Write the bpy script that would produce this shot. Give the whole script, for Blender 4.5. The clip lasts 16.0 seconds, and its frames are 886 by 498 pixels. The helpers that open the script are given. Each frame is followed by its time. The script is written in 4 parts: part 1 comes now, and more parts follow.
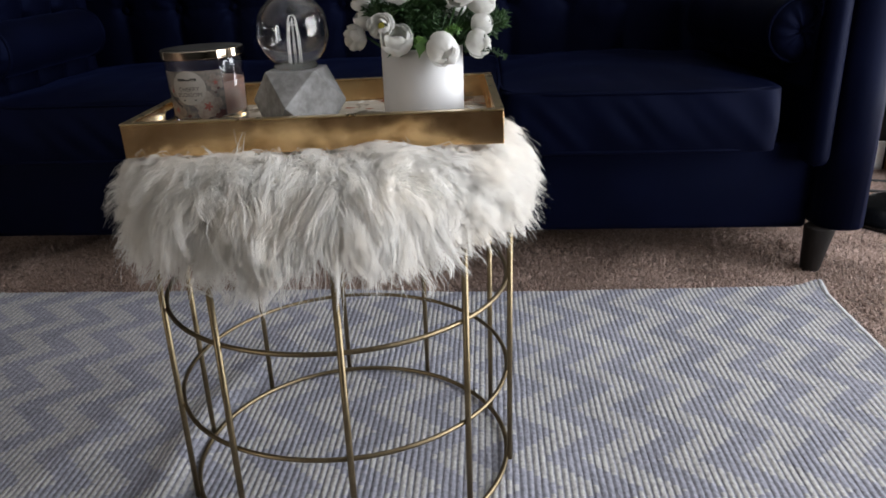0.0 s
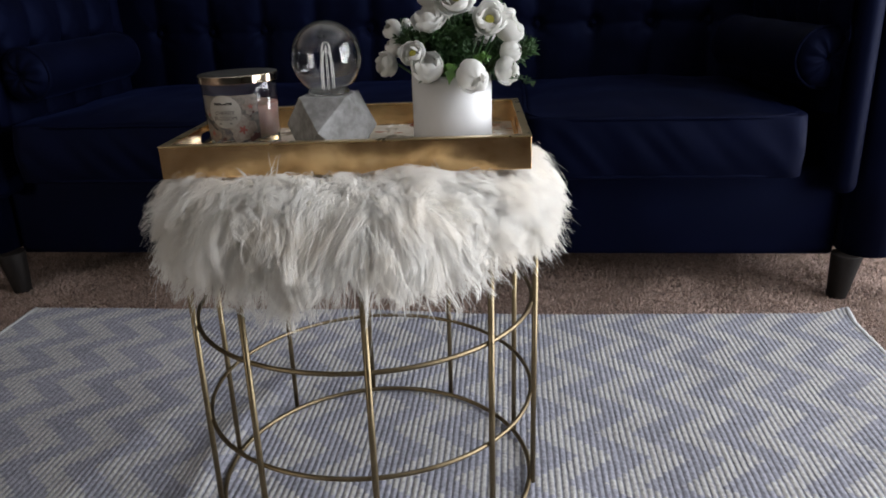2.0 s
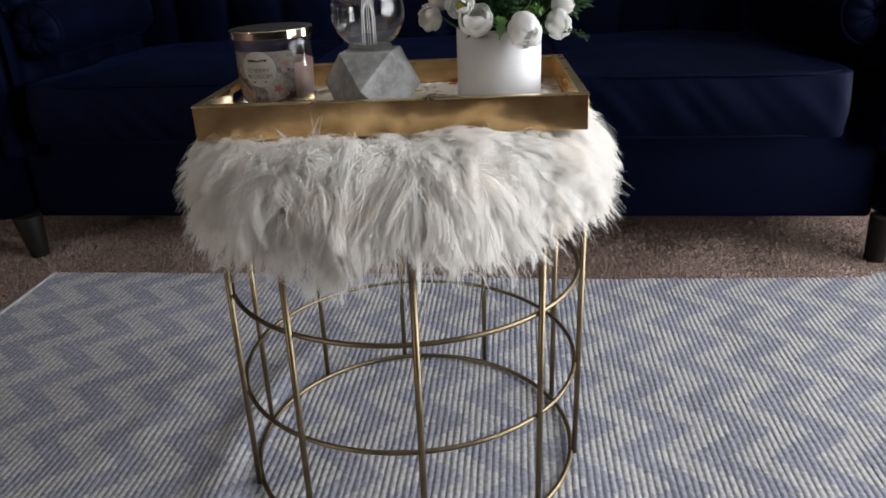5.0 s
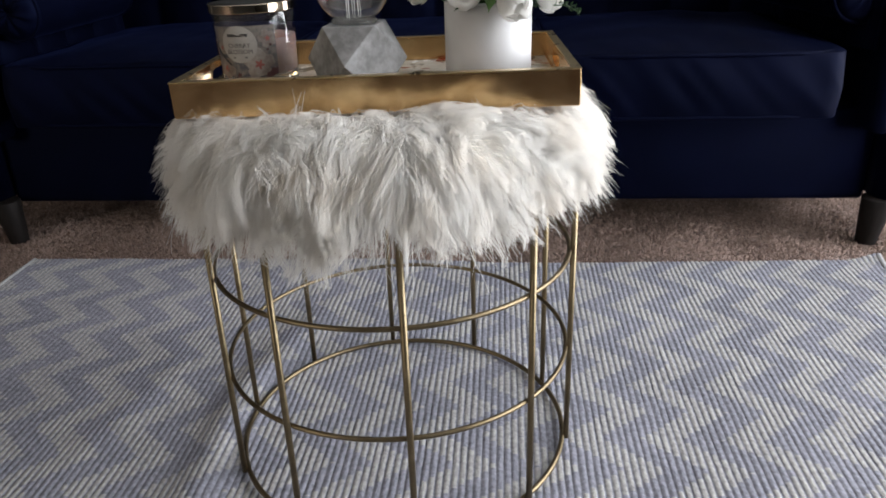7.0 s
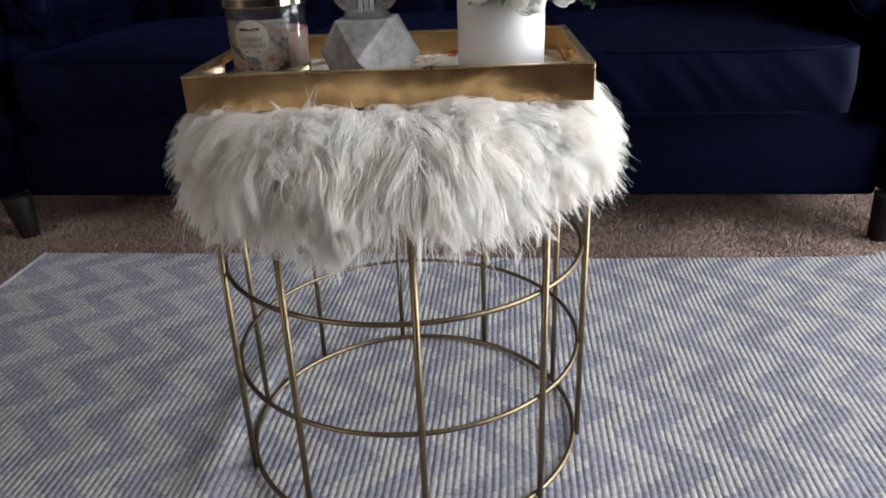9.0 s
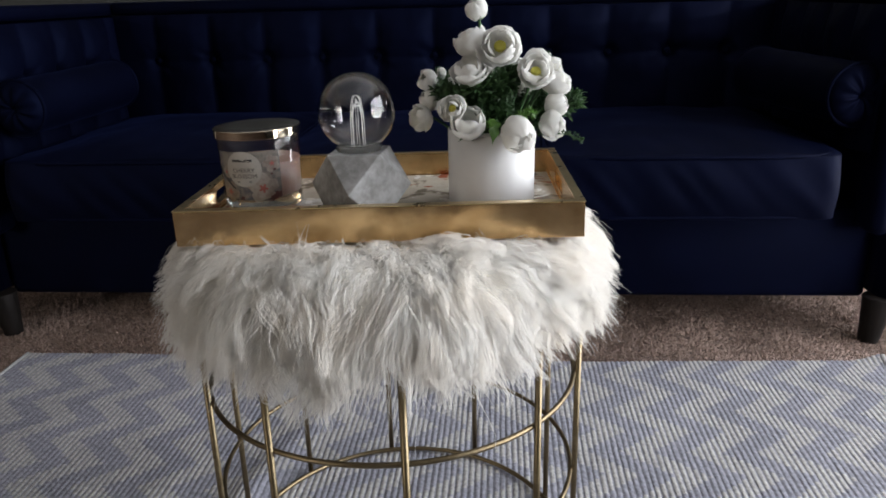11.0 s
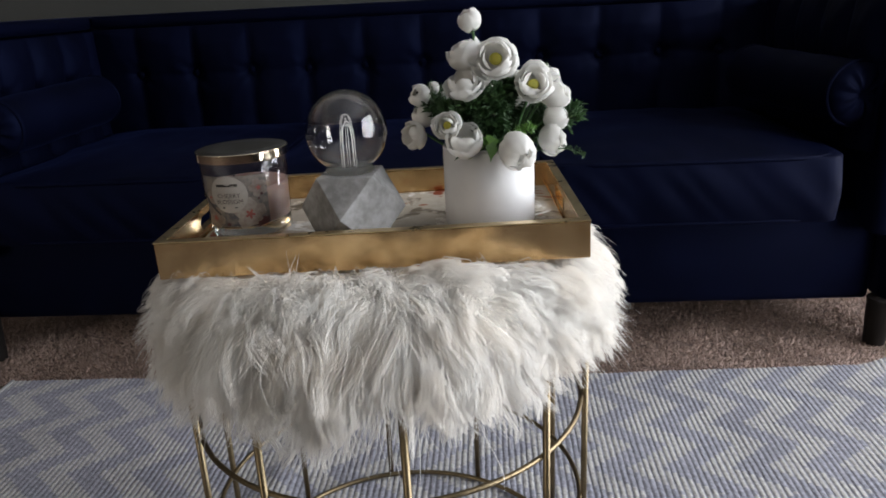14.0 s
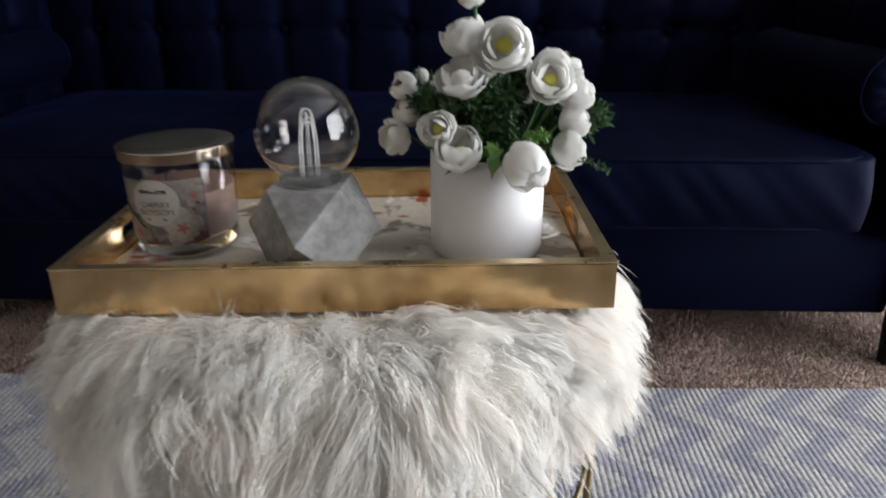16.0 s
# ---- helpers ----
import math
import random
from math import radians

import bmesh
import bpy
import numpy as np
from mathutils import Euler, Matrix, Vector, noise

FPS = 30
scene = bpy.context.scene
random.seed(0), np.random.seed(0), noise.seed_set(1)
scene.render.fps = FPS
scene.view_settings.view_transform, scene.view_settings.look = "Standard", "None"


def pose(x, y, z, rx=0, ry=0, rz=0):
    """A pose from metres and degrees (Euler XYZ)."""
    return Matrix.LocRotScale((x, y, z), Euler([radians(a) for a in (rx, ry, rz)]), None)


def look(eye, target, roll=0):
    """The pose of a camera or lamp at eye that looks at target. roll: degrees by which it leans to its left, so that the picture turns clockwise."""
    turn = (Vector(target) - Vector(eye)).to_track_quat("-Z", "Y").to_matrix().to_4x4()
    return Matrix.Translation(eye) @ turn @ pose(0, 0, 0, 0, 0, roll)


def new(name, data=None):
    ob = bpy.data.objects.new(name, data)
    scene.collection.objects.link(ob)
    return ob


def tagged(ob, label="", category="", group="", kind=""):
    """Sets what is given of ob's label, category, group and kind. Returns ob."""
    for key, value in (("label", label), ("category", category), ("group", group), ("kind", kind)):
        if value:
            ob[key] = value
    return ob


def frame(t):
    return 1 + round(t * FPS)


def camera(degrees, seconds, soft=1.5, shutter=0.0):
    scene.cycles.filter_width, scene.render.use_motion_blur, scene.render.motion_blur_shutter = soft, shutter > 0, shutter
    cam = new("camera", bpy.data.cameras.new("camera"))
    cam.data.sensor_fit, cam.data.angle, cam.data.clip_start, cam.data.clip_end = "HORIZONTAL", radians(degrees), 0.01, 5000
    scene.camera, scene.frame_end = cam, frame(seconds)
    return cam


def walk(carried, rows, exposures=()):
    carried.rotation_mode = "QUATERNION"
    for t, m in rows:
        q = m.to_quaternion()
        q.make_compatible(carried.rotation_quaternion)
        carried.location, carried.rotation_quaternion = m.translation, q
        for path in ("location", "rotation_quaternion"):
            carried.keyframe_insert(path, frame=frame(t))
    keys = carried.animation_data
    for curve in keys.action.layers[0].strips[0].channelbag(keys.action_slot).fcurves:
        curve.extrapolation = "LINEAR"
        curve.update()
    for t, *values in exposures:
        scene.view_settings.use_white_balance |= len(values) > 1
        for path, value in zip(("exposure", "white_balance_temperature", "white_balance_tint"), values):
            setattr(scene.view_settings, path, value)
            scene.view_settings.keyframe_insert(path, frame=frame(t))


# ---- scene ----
cam = camera(61.5, 16.0, soft=1.7, shutter=0.5)
PATH = [
    (0, (0.2049, -0.9342, 0.7043), (0.1430, -0.0058, 0.3378), -2.00),
    (0.5, (0.2046, -0.9379, 0.7048), (0.1359, -0.0100, 0.3384), -2.64),
    (1, (0.2071, -0.9409, 0.7134), (0.1338, -0.0084, 0.3597), -2.95),
    (1.5, (0.2063, -0.9352, 0.7140), (0.1412, 0.0055, 0.3812), -0.98),
    (2, (0.1996, -0.9462, 0.7113), (0.1089, -0.0099, 0.3719), -1.81),
    (2.5, (0.1981, -0.9540, 0.7148), (0.1192, -0.0223, 0.3604), -2.20),
    (3, (0.1988, -0.9578, 0.7041), (0.1369, -0.0286, 0.3399), -1.91),
    (3.5, (0.1795, -0.9500, 0.6953), (0.0982, -0.0308, 0.3099), -1.05),
    (4, (0.1545, -0.9329, 0.7057), (0.0552, -0.0059, 0.3439), -2.66),
    (4.2, (0.1518, -0.9287, 0.7083), (0.0427, -0.0071, 0.3358), -2.04),
    (6.3, (0.1437, -0.8854, 0.6894), (0.0706, 0.0292, 0.2917), -2.52),
    (6.5, (0.1452, -0.8858, 0.6882), (0.0697, 0.0272, 0.2874), -2.77),
    (7, (0.1449, -0.8885, 0.6879), (0.0629, 0.0221, 0.2829), -1.99),
    (7.5, (0.1450, -0.8868, 0.6867), (0.0621, 0.0215, 0.2767), -2.41),
    (8, (0.1410, -0.8864, 0.6862), (0.0572, 0.0205, 0.2733), -1.95),
    (8.5, (0.1388, -0.8876, 0.6885), (0.0495, 0.0194, 0.2771), -2.09),
    (9, (0.1387, -0.8866, 0.6867), (0.0477, 0.0209, 0.2765), -2.05),
    (9.5, (0.1441, -0.8742, 0.7161), (0.0616, 0.0557, 0.3576), -1.25),
    (9.7, (0.1426, -0.8716, 0.7496), (0.0580, 0.0745, 0.4369), -1.46),
    (11.8, (0.1283, -0.8255, 0.7462), (0.0575, 0.1162, 0.4173), -1.18),
    (12, (0.1257, -0.8142, 0.7513), (0.0568, 0.1315, 0.4336), -1.11),
    (12.5, (0.1280, -0.7978, 0.7508), (0.0651, 0.1499, 0.4379), -2.22),
    (13, (0.1326, -0.8032, 0.7533), (0.0689, 0.1422, 0.4339), -3.42),
    (13.5, (0.1304, -0.8075, 0.7554), (0.0679, 0.1372, 0.4334), -3.26),
    (14, (0.1272, -0.8100, 0.7562), (0.0612, 0.1346, 0.4348), -2.92),
    (14.5, (0.1213, -0.8083, 0.7565), (0.0564, 0.1367, 0.4358), -1.81),
    (15, (0.1130, -0.7841, 0.7572), (0.0587, 0.1642, 0.4447), -1.03),
    (15.5, (0.0973, -0.7158, 0.7649), (0.0506, 0.2327, 0.4516), -1.07),
    (16, (0.1142, -0.6352, 0.7590), (0.0743, 0.2941, 0.3918), -0.18),
]
EXPOSURE = [(0.0, -0.20), (4.2, -0.22), (6.3, -0.02), (9.7, -0.02), (11.8, -0.16), (16.0, -0.16)]
walk(cam, [(t, look(eye, target, roll)) for t, eye, target, roll in PATH], EXPOSURE)

# ---- light: daylight from a tall window to the right, a smaller one far behind ----
world = bpy.data.worlds.new("daylight")
scene.world = world
world.use_nodes = True
wn = world.node_tree
sky = wn.nodes.new("ShaderNodeTexSky")
sky.sky_type = "NISHITA"
sky.sun_disc = False
sky.sun_elevation, sky.sun_rotation = radians(35), radians(250)
wn.nodes["Background"].inputs["Strength"].default_value = 0.1
wn.links.new(sky.outputs[0], wn.nodes["Background"].inputs["Color"])


def window_light(name, m, width, height, watts, color):
    data = bpy.data.lights.new(name, "AREA")
    data.shape, data.size, data.size_y, data.energy, data.color = "RECTANGLE", width, height, watts, color
    ob = new(name, data)
    ob.matrix_world = m
    return ob


WX, WY0, WY1, WZ0, WZ1 = 2.12, -1.35, 1.25, 0.05, 2.10
window_light("window_daylight", look((WX + 0.14, (WY0 + WY1) / 2, (WZ0 + WZ1) / 2), (0, (WY0 + WY1) / 2, (WZ0 + WZ1) / 2)), WY1 - WY0, WZ1 - WZ0, 183, (0.92, 0.945, 1.0))
BX0, BX1, BZ0, BZ1, BY = -4.9, -3.4, 0.5, 2.1, -4.6
window_light("rear_daylight", look(((BX0 + BX1) / 2, BY - 0.14, 1.4), ((BX0 + BX1) / 2, 0, 1.4)), BX1 - BX0, BZ1 - BZ0, 116, (1.0, 0.905, 0.79))

# ---- materials ----


def material(name, dark, light, rough=0.6, metal=0.0, scale=20.0, fine=180.0, bump=0.2, depth=0.002, stretch=(1, 1, 1), detail=4.0, mix=(0.35, 0.65), **sockets):
    """A surface whose colour wanders between two tones at two scales, with fine relief."""
    m = bpy.data.materials.new(name)
    m.use_nodes = True
    nt = m.node_tree
    b = nt.nodes["Principled BSDF"]
    co = nt.nodes.new("ShaderNodeTexCoord")
    mp = nt.nodes.new("ShaderNodeMapping")
    mp.inputs["Scale"].default_value = stretch
    nt.links.new(co.outputs["Object"], mp.inputs["Vector"])
    big, small = (nt.nodes.new("ShaderNodeTexNoise") for _ in range(2))
    for n, s in ((big, scale), (small, fine)):
        n.inputs["Scale"].default_value = s
        n.inputs["Detail"].default_value = detail
        nt.links.new(mp.outputs[0], n.inputs["Vector"])
    add = nt.nodes.new("ShaderNodeMath")
    add.operation = "MULTIPLY_ADD"
    add.inputs[1].default_value = 0.35
    nt.links.new(small.outputs[0], add.inputs[0])
    sub = nt.nodes.new("ShaderNodeMath")
    sub.operation = "MULTIPLY"
    sub.inputs[1].default_value = 0.65
    nt.links.new(big.outputs[0], sub.inputs[0])
    nt.links.new(sub.outputs[0], add.inputs[2])
    ramp = nt.nodes.new("ShaderNodeValToRGB")
    ramp.color_ramp.elements[0].position, ramp.color_ramp.elements[1].position = mix
    ramp.color_ramp.elements[0].color, ramp.color_ramp.elements[1].color = (*dark, 1), (*light, 1)
    nt.links.new(add.outputs[0], ramp.inputs[0])
    nt.links.new(ramp.outputs[0], b.inputs["Base Color"])
    b.inputs["Roughness"].default_value, b.inputs["Metallic"].default_value = rough, metal
    rr = nt.nodes.new("ShaderNodeMapRange")
    rr.inputs["To Min"].default_value, rr.inputs["To Max"].default_value = max(rough - 0.1, 0.02), min(rough + 0.1, 1)
    nt.links.new(big.outputs[0], rr.inputs[0])
    nt.links.new(rr.outputs[0], b.inputs["Roughness"])
    if bump:
        bp = nt.nodes.new("ShaderNodeBump")
        bp.inputs["Strength"].default_value, bp.inputs["Distance"].default_value = bump, depth
        nt.links.new(small.outputs[0], bp.inputs["Height"])
        nt.links.new(bp.outputs[0], b.inputs["Normal"])
    for key, value in sockets.items():
        b.inputs[key.replace("_", " ")].default_value = value
    return m


def clear(name, color=(1, 1, 1), rough=0.0, ior=1.45):
    m = bpy.data.materials.new(name)
    m.use_nodes = True
    b = m.node_tree.nodes["Principled BSDF"]
    b.inputs["Base Color"].default_value = (*color, 1)
    b.inputs["Roughness"].default_value, b.inputs["IOR"].default_value = rough, ior
    b.inputs["Transmission Weight"].default_value = 1.0
    return m


def see_through(m, amount):
    """Lets some light pass through a thin sheet."""
    nt = m.node_tree
    out, b = nt.nodes["Material Output"], nt.nodes["Principled BSDF"]
    tr, mx = nt.nodes.new("ShaderNodeBsdfTranslucent"), nt.nodes.new("ShaderNodeMixShader")
    mx.inputs[0].default_value = amount
    source = b.inputs["Base Color"].links[0].from_socket
    nt.links.new(source, tr.inputs["Color"])
    nt.links.new(b.outputs[0], mx.inputs[1])
    nt.links.new(tr.outputs[0], mx.inputs[2])
    nt.links.new(mx.outputs[0], out.inputs["Surface"])
    return m


def wispy(m, amount):
    """Thins a fibre so that light passes straight through part of it."""
    nt = m.node_tree
    out = nt.nodes["Material Output"]
    source = out.inputs["Surface"].links[0].from_socket
    tr, mx = nt.nodes.new("ShaderNodeBsdfTransparent"), nt.nodes.new("ShaderNodeMixShader")
    mx.inputs[0].default_value = amount
    nt.links.new(source, mx.inputs[1])
    nt.links.new(tr.outputs[0], mx.inputs[2])
    nt.links.new(mx.outputs[0], out.inputs["Surface"])
    return m


velvet = material("navy_velvet", (0.0007, 0.0010, 0.0040), (0.0013, 0.0018, 0.0076), 0.6, scale=9, fine=300, bump=0.12, depth=0.001, Sheen_Weight=0.027, Sheen_Roughness=0.3, Sheen_Tint=(0.13, 0.20, 0.75, 1), Specular_IOR_Level=0.10, Specular_Tint=(0.20, 0.28, 0.8, 1))
dark_wood = material("dark_wood", (0.006, 0.005, 0.0045), (0.013, 0.010, 0.009), 0.6, scale=14, fine=120, bump=0.1, stretch=(4, 4, 0.6), Specular_IOR_Level=0.15)
carpet_mat = material("carpet", (0.105, 0.068, 0.052), (0.285, 0.202, 0.166), 0.95, scale=120, fine=380, bump=1.0, depth=0.016, mix=(0.39, 0.61))
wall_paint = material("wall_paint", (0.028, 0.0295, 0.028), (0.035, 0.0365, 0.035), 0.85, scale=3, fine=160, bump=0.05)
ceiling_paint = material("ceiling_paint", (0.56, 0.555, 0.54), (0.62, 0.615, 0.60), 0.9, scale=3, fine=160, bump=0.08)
trim_paint = material("trim_paint", (0.74, 0.73, 0.70), (0.80, 0.79, 0.76), 0.45, scale=6, fine=90, bump=0.03)
brass = material("brass", (0.165, 0.126, 0.073), (0.235, 0.183, 0.110), 0.40, 1.0, scale=40, fine=400, bump=0.08, depth=0.0005)
gold_leaf = material("gold_leaf", (0.48, 0.300, 0.135), (0.86, 0.600, 0.31), 0.21, 1.0, scale=17, fine=46, bump=0.16, depth=0.0016, detail=2.0, mix=(0.32, 0.62))
gold_edge = material("gold_edge", (0.62, 0.46, 0.24), (0.80, 0.64, 0.38), 0.3, 1.0, scale=60, fine=300, bump=0.1, depth=0.0005)
rose_gold = material("rose_gold", (0.78, 0.66, 0.52), (0.86, 0.75, 0.61), 0.09, 1.0, scale=10, fine=60, bump=0.0)
concrete = material("concrete", (0.145, 0.141, 0.135), (0.285, 0.283, 0.28), 0.85, scale=22, fine=130, bump=0.5, depth=0.0012, detail=8.0, mix=(0.40, 0.60))
ceramic = material("ceramic", (0.52, 0.515, 0.515), (0.575, 0.57, 0.565), 0.50, scale=8, fine=60, bump=0.0)
glass = clear("clear_glass")


def thin_pane():
    """A thin glass wall: light goes straight through, with a surface gloss."""
    m = bpy.data.materials.new("thin_glass")
    m.use_nodes = True
    nt = m.node_tree
    tr, gl, mx, fr = (nt.nodes.new(k) for k in ("ShaderNodeBsdfTransparent", "ShaderNodeBsdfGlossy", "ShaderNodeMixShader", "ShaderNodeLayerWeight"))
    tr.inputs[0].default_value = (0.93, 0.94, 0.94, 1)
    gl.inputs["Roughness"].default_value = 0.03
    fr.inputs["Blend"].default_value = 0.3
    gain = nt.nodes.new("ShaderNodeMapRange")
    gain.inputs["To Min"].default_value, gain.inputs["To Max"].default_value = 0.035, 0.32
    nt.links.new(fr.outputs["Facing"], gain.inputs[0])
    nt.links.new(gain.outputs[0], mx.inputs[0])
    nt.links.new(tr.outputs[0], mx.inputs[1])
    nt.links.new(gl.outputs[0], mx.inputs[2])
    nt.links.new(mx.outputs[0], nt.nodes["Material Output"].inputs["Surface"])
    return m


thin_glass = thin_pane()
wax = material("pink_wax", (0.29, 0.180, 0.148), (0.35, 0.228, 0.192), 0.5, scale=20, fine=120, bump=0.05, Subsurface_Weight=0.2)
paper = material("label_paper", (0.29, 0.272, 0.25), (0.34, 0.322, 0.295), 0.6, scale=60, fine=400, bump=0.02)
ink = material("ink", (0.03, 0.028, 0.028), (0.05, 0.045, 0.045), 0.6, bump=0.0)
print_white = see_through(material("blossom_print", (0.165, 0.128, 0.108), (0.31, 0.285, 0.255), 0.5, scale=70, fine=300, bump=0.0), 0.15)
print_ground = material("print_ground", (0.035, 0.040, 0.058), (0.19, 0.168, 0.146), 0.45, scale=55, fine=160, bump=0.0, mix=(0.41, 0.60))
print_dark = material("dark_print", (0.045, 0.012, 0.014), (0.09, 0.025, 0.025), 0.5, scale=90, bump=0.0)
print_red = material("red_print", (0.22, 0.06, 0.05), (0.34, 0.10, 0.08), 0.5, scale=90, bump=0.0)
# dark grey stands in for what the lid's shiny top reflects
top_reflection = material("dark_lid_reflection", (0.045, 0.043, 0.040), (0.070, 0.067, 0.062), 0.38, 0.6, scale=20, bump=0.0)
wire_white = material("wire", (0.42, 0.42, 0.41), (0.58, 0.58, 0.56), 0.35, scale=90, bump=0.0)
petal_mat = see_through(material("petal", (0.72, 0.71, 0.67), (0.81, 0.80, 0.78), 0.55, scale=60, fine=500, bump=0.15, depth=0.0006, stretch=(1, 1, 0.3)), 0.48)
heart_mat = material("flower_heart", (0.22, 0.21, 0.02), (0.62, 0.56, 0.08), 0.6, scale=150, fine=700, bump=0.6, depth=0.001)
leaf_mat = see_through(material("leaf", (0.014, 0.038, 0.013), (0.040, 0.092, 0.026), 0.5, scale=60, fine=300, bump=0.1), 0.2)
bright_leaf = see_through(material("young_leaf", (0.06, 0.145, 0.025), (0.12, 0.25, 0.05), 0.5, scale=60, fine=300, bump=0.1), 0.25)
stem_mat = material("stem", (0.035, 0.09, 0.03), (0.07, 0.15, 0.05), 0.5, scale=60, bump=0.1)
fur_mat = wispy(see_through(material("white_fur", (0.996, 0.955, 0.895), (0.999, 0.987, 0.960), 0.5, scale=16, fine=90, bump=0.0, mix=(0.3, 0.6)), 0.62), 0.44)
fur_base = material("fur_backing", (0.90, 0.87, 0.80), (0.94, 0.92, 0.87), 0.9, scale=30, fine=200, bump=0.5)
black_metal = material("black_nickel", (0.020, 0.021, 0.022), (0.035, 0.036, 0.038), 0.22, 0.9, scale=20, bump=0.0)
rubber = material("black_cable", (0.010, 0.010, 0.010), (0.018, 0.018, 0.018), 0.5, scale=40, bump=0.0)
orange_wood = material("orange_wood", (0.26, 0.105, 0.03), (0.42, 0.19, 0.06), 0.4, scale=6, fine=80, bump=0.1, stretch=(6, 6, 0.5))
binding = material("rug_binding", (0.33, 0.33, 0.335), (0.43, 0.43, 0.43), 0.9, scale=60, fine=500, bump=0.6)


def tray_print():
    """Cream paper with loose grey and rust blooms."""
    m = material("floral_paper", (0.48, 0.43, 0.355), (0.60, 0.545, 0.46), 0.25, scale=30, fine=200, bump=0.03)
    nt = m.node_tree
    b = nt.nodes["Principled BSDF"]
    base = b.inputs["Base Color"].links[0].from_socket
    co = nt.nodes.new("ShaderNodeTexCoord")
    for scale, lo, hi, color in ((11, 0.55, 0.60, (0.20, 0.17, 0.13)), (17, 0.63, 0.66, (0.32, 0.09, 0.05)), (14, 0.60, 0.64, (0.80, 0.78, 0.74))):
        n = nt.nodes.new("ShaderNodeTexNoise")
        n.inputs["Scale"].default_value, n.inputs["Detail"].default_value, n.inputs["Distortion"].default_value = scale, 6, 1.2
        mp = nt.nodes.new("ShaderNodeMapping")
        mp.inputs["Location"].default_value = (scale, 3.1 * scale, 0)
        nt.links.new(co.outputs["Object"], mp.inputs[0])
        nt.links.new(mp.outputs[0], n.inputs["Vector"])
        r = nt.nodes.new("ShaderNodeMapRange")
        r.inputs["From Min"].default_value, r.inputs["From Max"].default_value = lo, hi
        nt.links.new(n.outputs[0], r.inputs[0])
        mx = nt.nodes.new("ShaderNodeMix")
        mx.data_type = "RGBA"
        nt.links.new(r.outputs[0], mx.inputs["Factor"])
        nt.links.new(base, mx.inputs[6])
        mx.inputs[7].default_value = (*color, 1)
        base = mx.outputs[2]
    nt.links.new(base, b.inputs["Base Color"])
    return m


floral_paper = tray_print()

CORD = 0.0100      # width of one cord of the rug
ZIG_X, ZIG_Y, ZIG_A, ZIG_X0, ZIG_Y0 = 0.112, 0.131, 0.079, 0.337, 0.243


